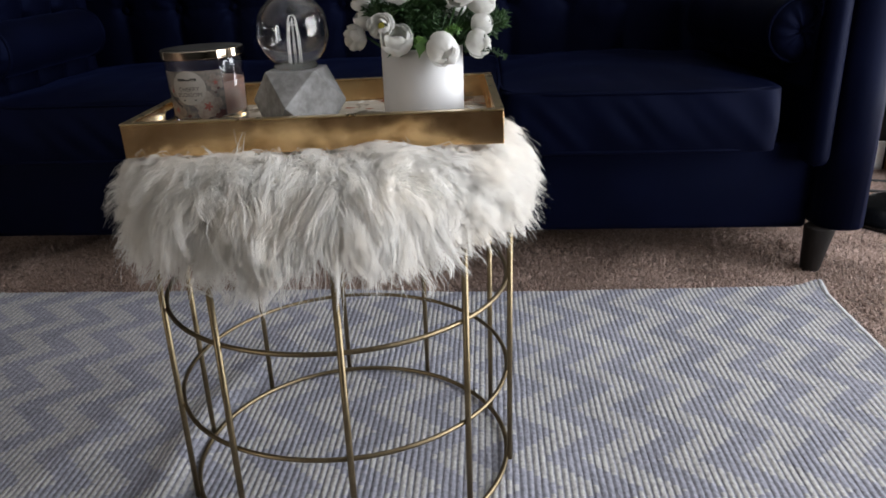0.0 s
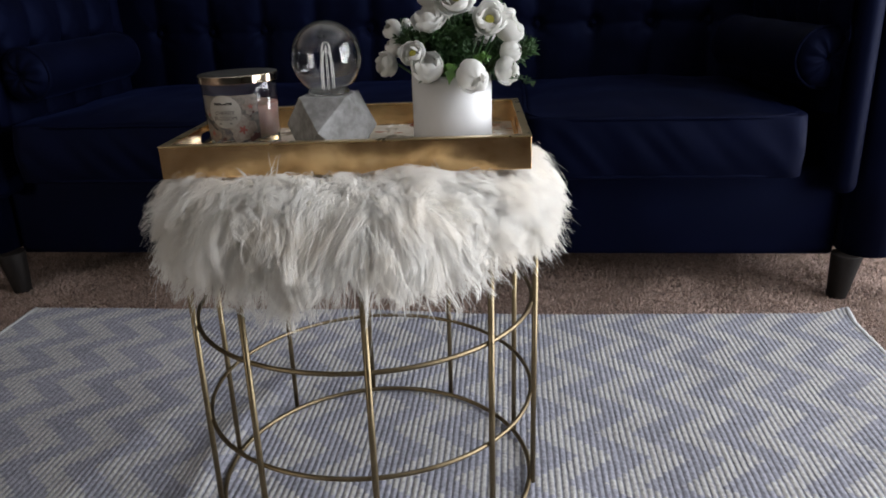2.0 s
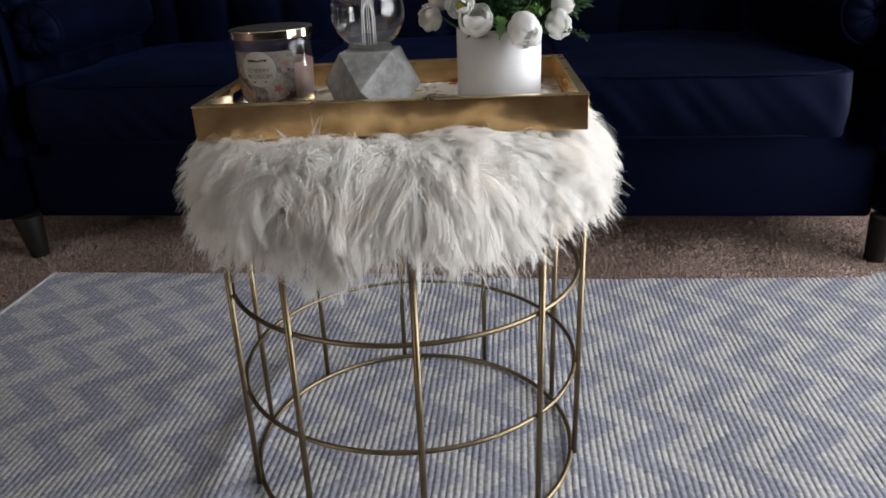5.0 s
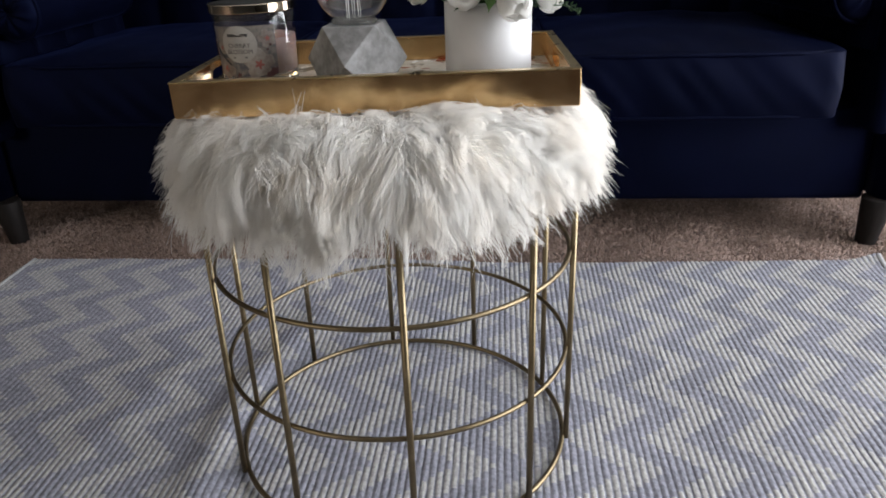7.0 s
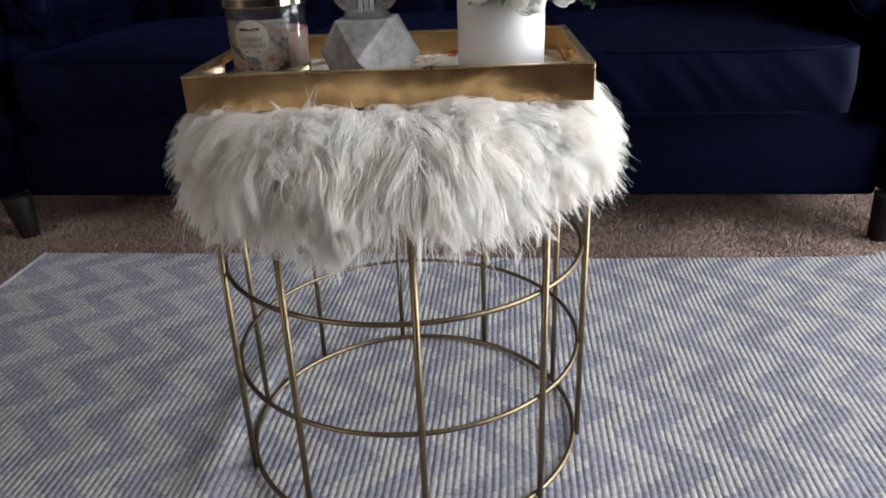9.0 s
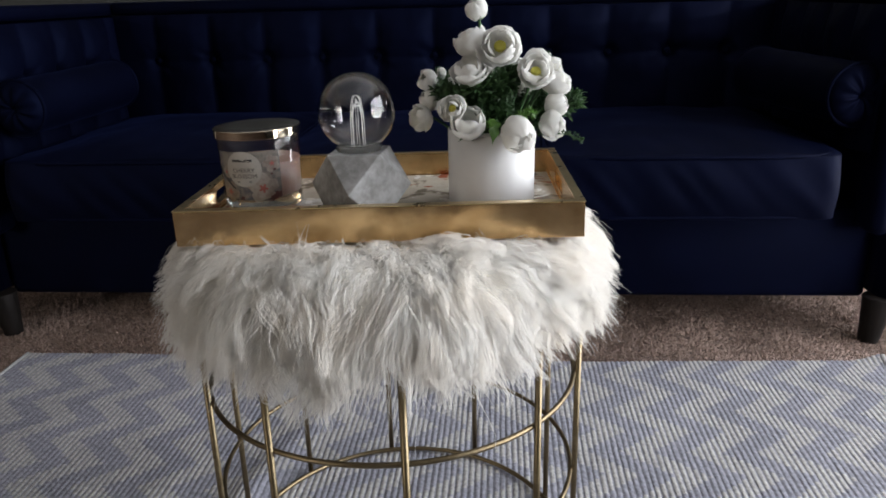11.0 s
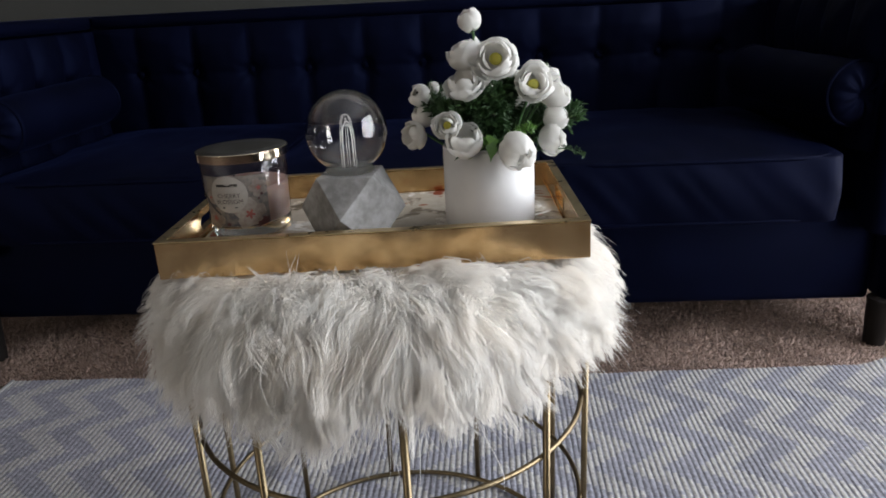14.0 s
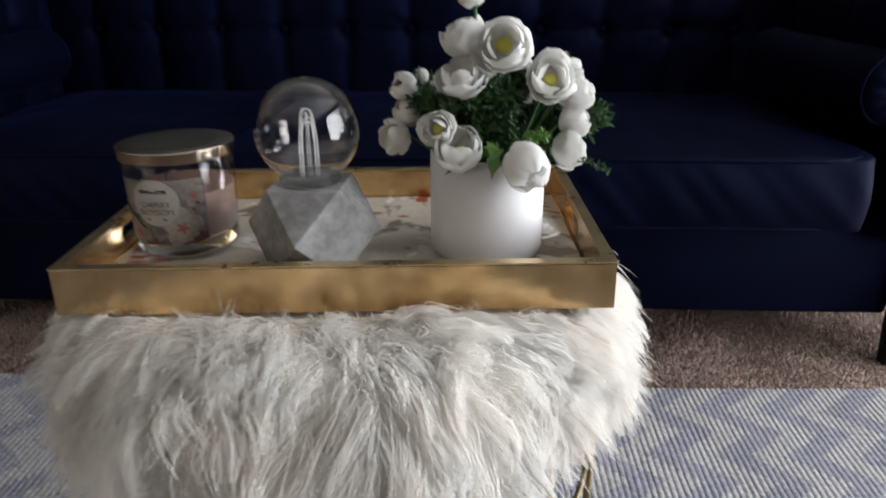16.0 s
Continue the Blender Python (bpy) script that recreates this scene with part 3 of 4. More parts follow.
def sofa():
    ob = empty("sofa", "navy blue velvet three-seat sofa with tufted back", "sofa", at=(SC, 1.1, 0))
    base = Matrix.Translation((-SC, -1.1, 0))
    made = []
    made.append(part("seat_base", box(SX0 - 0.05, SX1 + 0.05, 0.735, 1.46, 0.088, 0.295), velvet, None, bevel=0.012))
    made.append(part("back_frame", box(SX0 - 0.03, SX1 + 0.03, BACK_Y + 0.002, 1.47, 0.30, SOFA_H - 0.036), velvet, None, bevel=0.012))
    made.append(part("top_rail", box(SX0 + 0.004, SX1 - 0.004, BACK_Y - 0.012, 1.475, SOFA_H - 0.034, SOFA_H), velvet, None, "upholstered rail along the back", bevel=0.012))
    for sg, xi in ((-1, SX0), (1, SX1)):
        xo = xi + sg * 0.163
        lo, hi = min(xi + sg * 0.055, xo), max(xi + sg * 0.055, xo)
        arm = part("arm", box(lo, hi, 0.672, 1.476, 0.104, SOFA_H - 0.036), velvet, None, "straight upholstered arm", bevel=0.045, upright=True)
        made.append(arm)
        lo, hi = min(xi + sg * 0.004, xi + sg * 0.053), max(xi + sg * 0.004, xi + sg * 0.053)
        made.append(part("arm_pad", box(lo, hi, 0.665, 1.32, 0.25, SOFA_H - 0.05), velvet, None, bevel=0.022))
        lo, hi = min(xi - sg * 0.006, xo + sg * 0.004), max(xi - sg * 0.006, xo + sg * 0.004)
        made.append(part("arm_rail", box(lo, hi, 0.664, 1.478, SOFA_H - 0.034, SOFA_H), velvet, None, "upholstered rail along the arm", bevel=0.014))
    back = tufted("tufted_back", SX1 - SX0, 0.42, SOFA_H - 0.036, 0.1625, 0.583, None, pose(SX0, BACK_Y, 0), 0.22, "tufted velvet back with buttons")
    made.append(back)
    made.append(tufted("tufted_arm", 0.64, 0.42, SOFA_H - 0.04, 0.1365, 0.582, None, pose(SX0, 0.68, 0, 0, 0, 90), 0.65))
    made.append(tufted("tufted_arm", 0.64, 0.42, SOFA_H - 0.04, 0.1365, 0.582, None, pose(SX1, 1.32, 0, 0, 0, -90), 0.5))
    w = (SX1 - SX0 - 0.122) / 3
    for k in range(3):
        made.append(cushion("seat_cushion", SX0 + 0.05 + k * w + 0.002, SX0 + 0.05 + (k + 1) * w - 0.002, SEAT_Y, BACK_Y - 0.02, 0.297, 0.428, 0.026, None, 3.7 * k))
    for x, y in ((-1.045, 0.70), (0.955, 0.70), (-1.045, 1.43), (0.955, 1.43)):
        bm = bmesh.new()
        bmesh.ops.create_cone(bm, cap_ends=True, segments=24, radius1=0.021, radius2=0.034, depth=0.106, matrix=Matrix.Translation((x, y, 0.053)))
        sg = 1 if x > 0 else -1
        for v in bm.verts:
            if v.co.z < 0.02:
                v.co.x -= sg * 0.010
        made.append(part("leg", bm, dark_wood, None, "tapered dark wooden leg", bevel=0.002))
    for o in made:
        o.parent = ob
        o.matrix_basis = base @ o.matrix_basis
    return ob


sofa()


def bolster(a, b, r):
    """A round arm cushion with gathered ends."""
    ob = empty("bolster_pillow", "round navy velvet bolster cushion lying on the sofa", "pillow", "bolsters on the sofa", a)
    a, b = Vector(a), Vector(b)
    length = (b - a).length
    prof = [(0.003, -0.004), (0.006, -0.008), (0.012, -0.013), (r * 0.35, -0.016), (r * 0.55, -0.015), (r * 0.72, -0.011), (r * 0.87, -0.004), (r * 0.985, 0.008)]
    prof += [(r * (1.0 + 0.012 * math.sin(5 * k)), 0.02 + (length - 0.04) * k / 14) for k in range(15)]
    prof += [(r * 0.985, length - 0.008), (r * 0.85, length + 0.004), (r * 0.5, length + 0.012), (0.003, length + 0.014)]
    bm = lathe(prof, 90)
    for v in bm.verts:
        ang = math.atan2(v.co.y, v.co.x)
        rad = math.hypot(v.co.x, v.co.y)
        if v.co.z < 0.0 or v.co.z > length:
            v.co.z += 0.0034 * math.sin(ang * 9 + 1.5 * noise.noise((3 * math.cos(ang), 3 * math.sin(ang), 2))) * max(0.0, 1 - abs(rad / r - 0.5) / 0.45)
        v.co.x *= 1 + 0.02 * noise.noise((v.co.z * 8, 0, 3))
    turn = (b - a).to_track_quat("Z", "Y").to_matrix().to_4x4()
    bmesh.ops.transform(bm, matrix=turn, verts=bm.verts)
    part("cover", bm, velvet, ob)
    for z in (0.008, length - 0.008):
        bm = tube(ring_points(r * 0.99, z, 40), 0.0042, 6, True)
        bmesh.ops.transform(bm, matrix=turn, verts=bm.verts)
        part("piping", bm, velvet, ob)
    return ob


bolster((0.858, 0.72, 0.534), (0.785, 1.14, 0.540), 0.064)
bolster((-0.925, 0.72, 0.532), (-0.905, 1.14, 0.540), 0.062)

# ---- behind the sofa's end: lamp foot, cables, wooden cabinet ----


def lamp_foot():
    ob = empty("floor_lamp_base", "domed black nickel foot of a floor lamp", "lamp base", at=(1.30, 1.02, 0))
    part("dome", lathe([(0.125, 0.0), (0.130, 0.004), (0.130, 0.014), (0.124, 0.022), (0.105, 0.040), (0.075, 0.060), (0.045, 0.072), (0.022, 0.077), (0.018, 0.080)], 56), black_metal, ob)
    part("collar", lathe([(0.018, 0.079), (0.02, 0.083), (0.02, 0.098), (0.012, 0.104), (0.011, 0.12)], 24), black_metal, ob)


lamp_foot()


def cable(points):
    ob = empty("power_cable", "thin black power cable lying on the carpet", "cable", "cables on the carpet", points[0])
    o = Vector(points[0])
    pts = [Vector(p) - o for p in points]
    smooth = []
    for k in range(len(pts) - 1):
        p0, p1, p2, p3 = pts[max(k - 1, 0)], pts[k], pts[k + 1], pts[min(k + 2, len(pts) - 1)]
        for s in range(8):
            t = s / 8
            smooth.append(0.5 * (2 * p1 + (p2 - p0) * t + (2 * p0 - 5 * p1 + 4 * p2 - p3) * t * t + (3 * p1 - p0 - 3 * p2 + p3) * t ** 3))
    part("cord", tube(smooth + [pts[-1]], 0.0042, 8), rubber, ob)


cable([(1.20, 1.30, 0.005), (1.32, 1.285, 0.005), (1.44, 1.25, 0.005), (1.60, 1.20, 0.005), (1.80, 1.22, 0.005)])
cable([(1.22, 1.44, 0.005), (1.36, 1.40, 0.005), (1.50, 1.36, 0.005), (1.66, 1.36, 0.005), (1.85, 1.40, 0.005)])


def cabinet():
    ob = empty("wooden_cabinet", "orange-brown wooden cabinet standing against the wall", "cabinet", at=(1.74, 1.462, 0))
    part("body", box(-0.23, 0.23, -0.045, 0.070, 0.0, 0.85), orange_wood, ob, bevel=0.004, smooth=False)
    for x in (-0.115, 0.115):
        d = part("door", box(x - 0.108, x + 0.108, -0.063, -0.0455, 0.06, 0.82), orange_wood, ob, bevel=0.004, smooth=False)
        part("knob", lathe([(0.006, 0), (0.006, 0.012), (0.013, 0.018), (0.013, 0.026), (0.006, 0.030)], 16), brass, d).matrix_basis = pose(x * 0.3, -0.064, 0.5, 90)


cabinet()

# ---- the stool ----
R, ROD_R, Z_UP, Z_MID, Z_LOW = 0.230, 0.0039, 0.3026, 0.1625, 0.0165
ROD_ANGLES = [-78.6 - 1.0, -114.6 - 1.3, -150.6 - 0.4, 173.4 - 0.6 - 0.5, 137.4 + 0.1, 101.4 + 0.7, 65.4 + 0.9, 29.4 - 0.9, -6.6 + 0.6, -42.6 + 1.9]
SEAT_R, SEAT_Z0, SEAT_Z1 = 0.236, 0.425, 0.500


def seat_profile(s):
    """Radius, height and outward normal of the seat's side, s from 0 (top, inside) to 1 (bottom edge)."""
    top, round_r = 0.50, 0.045
    if s < top:
        r = 0.06 + (SEAT_R - round_r - 0.06) * s / top
        return r, SEAT_Z1 - 0.004 * (1 - s / top), 0.0, 1.0
    q = (s - top) / (1 - top)
    if q < 0.6:
        a = q / 0.6 * math.pi / 2
        return SEAT_R - round_r + round_r * math.sin(a), SEAT_Z1 - round_r + round_r * math.cos(a), math.sin(a), math.cos(a)
    return SEAT_R, SEAT_Z1 - round_r - (SEAT_Z1 - round_r - SEAT_Z0) * (q - 0.6) / 0.4, 1.0, 0.0


def fur(parent, count=58000, seed=5):
    """Silky strands gathered into wavy locks that swirl on top and fall outward and down over the seat's edge."""
    rng = np.random.default_rng(seed)
    locks, subs = 820, 3
    lt = rng.uniform(0, 2 * math.pi, locks * 2)
    lt = lt[rng.random(locks * 2) < 0.62 - 0.38 * np.sin(lt)][:locks]
    locks = len(lt)
    ls = rng.uniform(0.24, 1.0, locks) ** 0.9
    flow = np.array([1.5 * noise.noise_vector((2.1 * math.cos(a), 2.1 * math.sin(a), 2.4 * q)) + 0.8 * noise.noise_vector((6 * math.cos(a) + 9, 6 * math.sin(a), 5 * q)) for a, q in zip(lt, ls)])
    flow += rng.normal(0, 0.40, flow.shape)
    l_len = rng.uniform(0.72, 1.30, locks)
    l_amp, l_phase, l_freq = rng.uniform(0.002, 0.011, locks), rng.uniform(0, 6.28, locks), rng.uniform(3.5, 7.0, locks)
    pick = rng.integers(0, locks, count)
    loose = rng.random(count) < 0.13
    # every lock splits into a few finer ones, each with its own point
    sub = pick * subs + rng.integers(0, subs, count)
    sub_t, sub_s = rng.normal(0, 0.046, locks * subs + 8), rng.normal(0, 0.035, locks * subs + 8)
    sub_len = rng.uniform(0.80, 1.18, locks * subs + 8)
    t = lt[pick] + sub_t[sub] + rng.normal(0, 0.030, count) + loose * rng.normal(0, 0.12, count)
    s = np.clip(ls[pick] + sub_s[sub] + rng.normal(0, 0.026, count) + loose * rng.normal(0, 0.09, count), 0.2, 1.0)
    # a few thin wisps stand up before the tray
    wisp = np.full(count, -1)
    for k, (wx, n) in enumerate(((-0.087, 14), (-0.074, 6), (-0.060, 3), (0.140, 5), (0.182, 12), (0.192, 12))):
        at = slice(k * 30, k * 30 + n)
        wisp[at] = k
        t[at] = math.atan2(-0.158, wx) + rng.normal(0, 0.012, n)
        s[at] = 0.46 + rng.normal(0, 0.006, n)
        loose[at] = False
        sub[at] = locks * subs + k
        pick[at] = k
    tall = wisp >= 0
    prof = np.array([seat_profile(v) for v in np.linspace(0, 1, 401)])
    pr = prof[np.clip((s * 400).astype(int), 0, 400)]
    ca, sa = np.cos(t), np.sin(t)
    root = np.stack([pr[:, 0] * ca, pr[:, 0] * sa, pr[:, 1]], 1)
    out = np.stack([ca, sa, 0 * ca], 1)
    around = np.stack([-sa, ca, 0 * ca], 1)
    up = np.array([0.0, 0.0, 1.0])
    normal = out * pr[:, 2:3] + up * pr[:, 3:4]
    low = np.clip((s - 0.5) / 0.5, 0, 1)[:, None]
    # the pile hangs longest at the front, away from the window
    long_side = 0.5 + 0.5 * np.cos(t - radians(-120))
    left, right = np.maximum(0, -np.cos(t)) ** 2, np.maximum(0, np.cos(t)) ** 2
    length = 0.059 * l_len[pick] * sub_len[sub] * rng.uniform(0.80, 1.10, count) * (0.74 + 0.38 * long_side ** 3) * (1 - 0.42 * left) * (1 - 0.05 * right)
    length = np.where(tall, 0.031 + 0.006 * (wisp % 3) + rng.uniform(-0.006, 0.006, count), length)
    length *= np.where((rng.random(count) < 0.07) & (s > 0.8), 1.28, 1.0)
    sw = flow[pick] * np.where(loose, 0.5, 1.0)[:, None]
    side = (np.clip(sw[:, :1] * 1.8, -1.9, 1.9) + rng.normal(0, 0.07, count)[:, None]) * around
    edge_on = np.abs(np.cos(t))[:, None] ** 2
    lift = np.clip(0.45 + 0.2 * edge_on + 0.35 * right[:, None] + sw[:, 1:2] * 0.7 + rng.normal(0, 0.06, count)[:, None], 0.05, 1.25)
    d0 = normal * (0.35 + lift * 0.6) + out * (0.45 - 0.25 * low + 0.30 * right[:, None]) + side * (1.0 - 0.4 * low) - up * 0.40 * low
    fall = out * (0.16 + 0.34 * edge_on + 0.36 * right[:, None] + 0.30 * sw[:, 2:3]) - up * 1.0 + side * 0.62
    lean = (((wisp * 5) % 7 - 2.5) / 2.5)[:, None]
    d0 = np.where(tall[:, None], up + out * 0.10 + around * (0.35 * lean + rng.normal(0, 0.10, count)[:, None]), d0)
    fall = np.where(tall[:, None], up * 0.75 + around * (1.3 * lean + rng.normal(0, 0.25, count)[:, None]), fall)
    d0 /= np.linalg.norm(d0, axis=1)[:, None]
    fall /= np.linalg.norm(fall, axis=1)[:, None]
    segs, sides = 6, 3
    pts = [root - normal * 0.004]
    bend_f = np.clip(0.95 + 0.45 * sw[:, 2:3] + rng.normal(0, 0.06, count)[:, None], 0.45, 1.5)
    for k in range(segs):
        f = np.clip(((k + 0.5) / segs) ** 0.9 * bend_f, 0, 1)
        d = d0 * (1 - f) + fall * f
        d /= np.linalg.norm(d, axis=1)[:, None]
        pts.append(pts[-1] + d * (length / segs)[:, None])
    # the strands of a lock run together towards its point and share its wave
    tip = np.zeros((locks * subs + 8, 3))
    np.add.at(tip, sub, pts[-1])
    tip /= np.maximum(np.bincount(sub, minlength=locks * subs + 8), 1)[:, None]
    gap = tip[sub] - pts[-1]
    free = rng.uniform(0.60, 0.90, count)
    for k in range(1, segs + 1):
        u = k / segs
        pull = free * u ** 1.2 * np.where(tall, 0.45, 1.0) * ~loose
        wave = l_phase[pick] + l_freq[pick] * u
        grow = np.where(tall, 0.0, l_amp[pick] * u)
        pts[k] = pts[k] + gap * pull[:, None] + (around * np.sin(wave)[:, None] + normal * (0.6 * np.cos(wave))[:, None]) * grow[:, None]
    # strands before the tray stay low; those under it lie flat; none runs into the seat; they part round the rods
    for k in range(1, segs + 1):
        q = pts[k]
        q[:, 2] = np.where((q[:, 2] > 0.513) & ~tall & (np.abs(q[:, 0]) < 0.218), 0.513 + 0.70 * (q[:, 2] - 0.513), q[:, 2])
    for k in range(0, segs + 1):
        q = pts[k]
        under = (q[:, 0] > -0.212) & (q[:, 0] < 0.230) & (q[:, 1] > -0.142 + 0.047 * (q[:, 0] + 0.2)) & (q[:, 1] < 0.175)
        q[:, 2] = np.where(under & (q[:, 2] > 0.499), 0.497, q[:, 2])
        rad = np.hypot(q[:, 0], q[:, 1])
        q += out * np.where((q[:, 2] < SEAT_Z1 - 0.03) & (q[:, 2] > SEAT_Z0), np.maximum(SEAT_R + 0.006 - rad, 0), 0)[:, None]
        ang = np.arctan2(q[:, 1], q[:, 0])
        for a in ROD_ANGLES:
            off = (ang - radians(a) + math.pi) % (2 * math.pi) - math.pi
            side_of = np.sign((t - radians(a) + math.pi) % (2 * math.pi) - math.pi)
            low_z = np.clip((0.440 - q[:, 2]) / 0.03, 0, 1)
            shift = np.where((off * side_of < 0.026) & (np.abs(off) < 0.15), side_of * 0.026 - off, 0) * low_z
            q += around * (shift * R)[:, None]
    width = rng.uniform(0.00032, 0.00066, count)
    verts = np.empty((count, segs + 1, sides, 3), np.float32)
    for k in range(segs + 1):
        w = width * (1 - 0.78 * (k / segs) ** 1.5)
        for j in range(sides):
            a = 2 * math.pi * j / sides
            verts[:, k, j] = pts[k] + around * (w * math.cos(a))[:, None] + normal * (w * math.sin(a))[:, None]
    n_v = count * (segs + 1) * sides
    base = (np.arange(count) * (segs + 1) * sides)[:, None, None]
    quads = []
    for k in range(segs):
        for j in range(sides):
            quads.append([k * sides + j, k * sides + (j + 1) % sides, (k + 1) * sides + (j + 1) % sides, (k + 1) * sides + j])
    quads = (base + np.array(quads)[None]).reshape(-1, 4)
    me = bpy.data.meshes.new("fur")
    me.vertices.add(n_v)
    me.vertices.foreach_set("co", verts.reshape(-1))
    me.loops.add(quads.size)
    me.loops.foreach_set("vertex_index", quads.reshape(-1).astype(np.int32))
    me.polygons.add(len(quads))
    me.polygons.foreach_set("loop_start", (np.arange(len(quads)) * 4).astype(np.int32))
    me.update(calc_edges=True)
    me.shade_smooth()
    me.materials.append(fur_mat)
    ob = new("fur", me)
    ob.parent = parent
    return tagged(ob, "long white faux fur in wavy locks", kind="stuff")


def stool():
    ob = empty("stool", "round brass wire stool with white faux fur seat", "stool")
    for name, z, r in (("upper_ring", Z_UP, 0.0030), ("middle_ring", Z_MID, 0.0030), ("base_ring", Z_LOW, 0.0036), ("top_ring", 0.422, 0.0030)):
        part(name, tube(ring_points(R - 0.002, z), r, 10, True), brass, ob)
    for a in ROD_ANGLES:
        c, s = math.cos(radians(a)), math.sin(radians(a))
        x, y = (R + 0.003) * c, (R + 0.003) * s
        part("rod", tube([(x, y, Z_LOW - 0.003), (x, y, 0.15), (x, y, 0.43)], ROD_R, 10), brass, ob)
    part("seat", lathe([(0.06, SEAT_Z0 - 0.003), (SEAT_R - 0.012, SEAT_Z0 - 0.003), (SEAT_R - 0.004, SEAT_Z0 + 0.006)] + [seat_profile(0.98 - 0.9 * k / 30)[:2] for k in range(31)] + [(0.02, SEAT_Z1)], 64), fur_base, ob, "padded seat under the fur")
    fur(ob)
    return ob


stool()

# ---- the tray ----
TRAY = pose(-0.2025, -0.137, 0.503, -0.1, -0.55, 2.72)
TW, TD, TH, TT, FLOOR_T = 0.426, 0.2785, 0.0375, 0.009, 0.008


def tray():
    ob = empty("serving_tray", "rectangular gold leaf tray with floral paper base", "tray")
    ob.matrix_world = TRAY
    part("front_wall", box(0, TW, 0, TT, 0, TH), gold_leaf, ob, bevel=0.0008, smooth=False)
    part("back_wall", box(0, TW, TD - TT, TD, 0, TH), gold_leaf, ob, bevel=0.0008, smooth=False)
    for x0, x1 in ((0, TT), (TW - TT, TW)):
        # a short wall with a rounded hand slot cut through it
        y0, y1, c, hl, hr, zc = TT, TD - TT, TD / 2 + 0.012, 0.030, 0.0078, 0.0225
        n = 12
        slot = []
        for k in range(n + 1):
            a = -math.pi / 2 + math.pi * k / n
            slot.append((c + hl + hr * math.cos(a), zc + hr * math.sin(a)))
        for k in range(n + 1):
            a = math.pi / 2 + math.pi * k / n
            slot.append((c - hl + hr * math.cos(a), zc + hr * math.sin(a)))
        bm = bmesh.new()
        outer = []
        for y, z in slot:
            dy, dz = y - c, z - zc
            f = min(((y1 - c) if dy > 0 else (c - y0)) / max(abs(dy), 1e-6), ((TH - zc) if dz > 0 else zc) / max(abs(dz), 1e-6))
            outer.append((c + dy * f, zc + dz * f))
        corners = [(y1, 0), (y1, TH), (y0, TH), (y0, 0)]
        for q in corners:
            k = min(range(len(outer)), key=lambda i: (outer[i][0] - q[0]) ** 2 + (outer[i][1] - q[1]) ** 2)
            outer[k] = q
        rows = [[bm.verts.new((x, y, z)) for y, z in ring] for x, ring in ((x0, slot), (x1, slot), (x1, outer), (x0, outer))]
        m = len(slot)
        for a, b in ((0, 1), (1, 2), (2, 3), (3, 0)):
            for k in range(m):
                bm.faces.new((rows[a][k], rows[a][(k + 1) % m], rows[b][(k + 1) % m], rows[b][k]))
        bmesh.ops.recalc_face_normals(bm, faces=bm.faces)
        part("side_wall", bm, gold_leaf, ob, "short wall with a cut-out hand slot", smooth=False)
    part("base_board", box(TT, TW - TT, TT, TD - TT, 0.0, FLOOR_T - 0.001), gold_leaf, ob, smooth=False)
    part("floral_sheet", box(TT + 0.002, TW - TT - 0.002, TT + 0.002, TD - TT - 0.002, FLOOR_T - 0.001, FLOOR_T), floral_paper, ob, "cream paper printed with grey and rust flowers", smooth=False)
    for y in (0.0, TD - TT):
        part("rim", box(-0.0004, TW + 0.0004, y - 0.0004, y + TT + 0.0004, TH, TH + 0.0012), gold_edge, ob, smooth=False)
    for x in (0.0, TW - TT):
        part("rim", box(x - 0.0004, x + TT + 0.0004, TT + 0.0004, TD - TT - 0.0004, TH, TH + 0.0012), gold_edge, ob, smooth=False)
    return ob


tray()
TABLE = 0.5125     # height of the tray's paper

# ---- on the tray: candle ----


def bend(bm, r0, z0, slope):
    """Wraps a flat drawing (x along, y up) round a jar: radius r0 at the height z0."""
    for v in bm.verts:
        r = r0 + slope * v.co.y + v.co.z
        a = v.co.x / r0 - math.pi / 2
        v.co = (r * math.cos(a), r * math.sin(a), z0 + v.co.y)
    return bm


def disc(cx, cy, rx, ry=None, lift=0.0, turn=0.0, wave=0.0, n=36):
    bm = bmesh.new()
    ry = ry or rx
    rings = [[bm.verts.new((cx, cy, lift))]]
    for f in (0.35, 0.7, 1.0):
        ring = []
        for k in range(n):
            a = 2 * math.pi * k / n
            m = f * (1 + wave * math.sin(5 * a + cx * 300))
            x, y = rx * m * math.cos(a), ry * m * math.sin(a)
            ring.append(bm.verts.new((cx + x * math.cos(turn) - y * math.sin(turn), cy + x * math.sin(turn) + y * math.cos(turn), lift)))
        rings.append(ring)
    for k in range(n):
        bm.faces.new((rings[0][0], rings[1][k], rings[1][(k + 1) % n]))
        for a, b in ((1, 2), (2, 3)):
            bm.faces.new((rings[a][k], rings[b][k], rings[b][(k + 1) % n], rings[a][(k + 1) % n]))
    return bm


def words(text, size, cx, cy, lift):
    """Flat letters of the built-in font as a bmesh, centred at (cx, cy)."""
    data = bpy.data.curves.new("letters", "FONT")
    data.body, data.size, data.align_x, data.align_y = text, size, "CENTER", "CENTER"
    data.resolution_u = 3
    ob = new("letters", data)
    bpy.context.view_layer.update()
    me = bpy.data.meshes.new_from_object(ob.evaluated_get(bpy.context.evaluated_depsgraph_get()))
    bpy.data.objects.remove(ob)
    bm = bmesh.new()
    bm.from_mesh(me)
    bmesh.ops.translate(bm, vec=(cx, cy, lift), verts=bm.verts)
    return bm


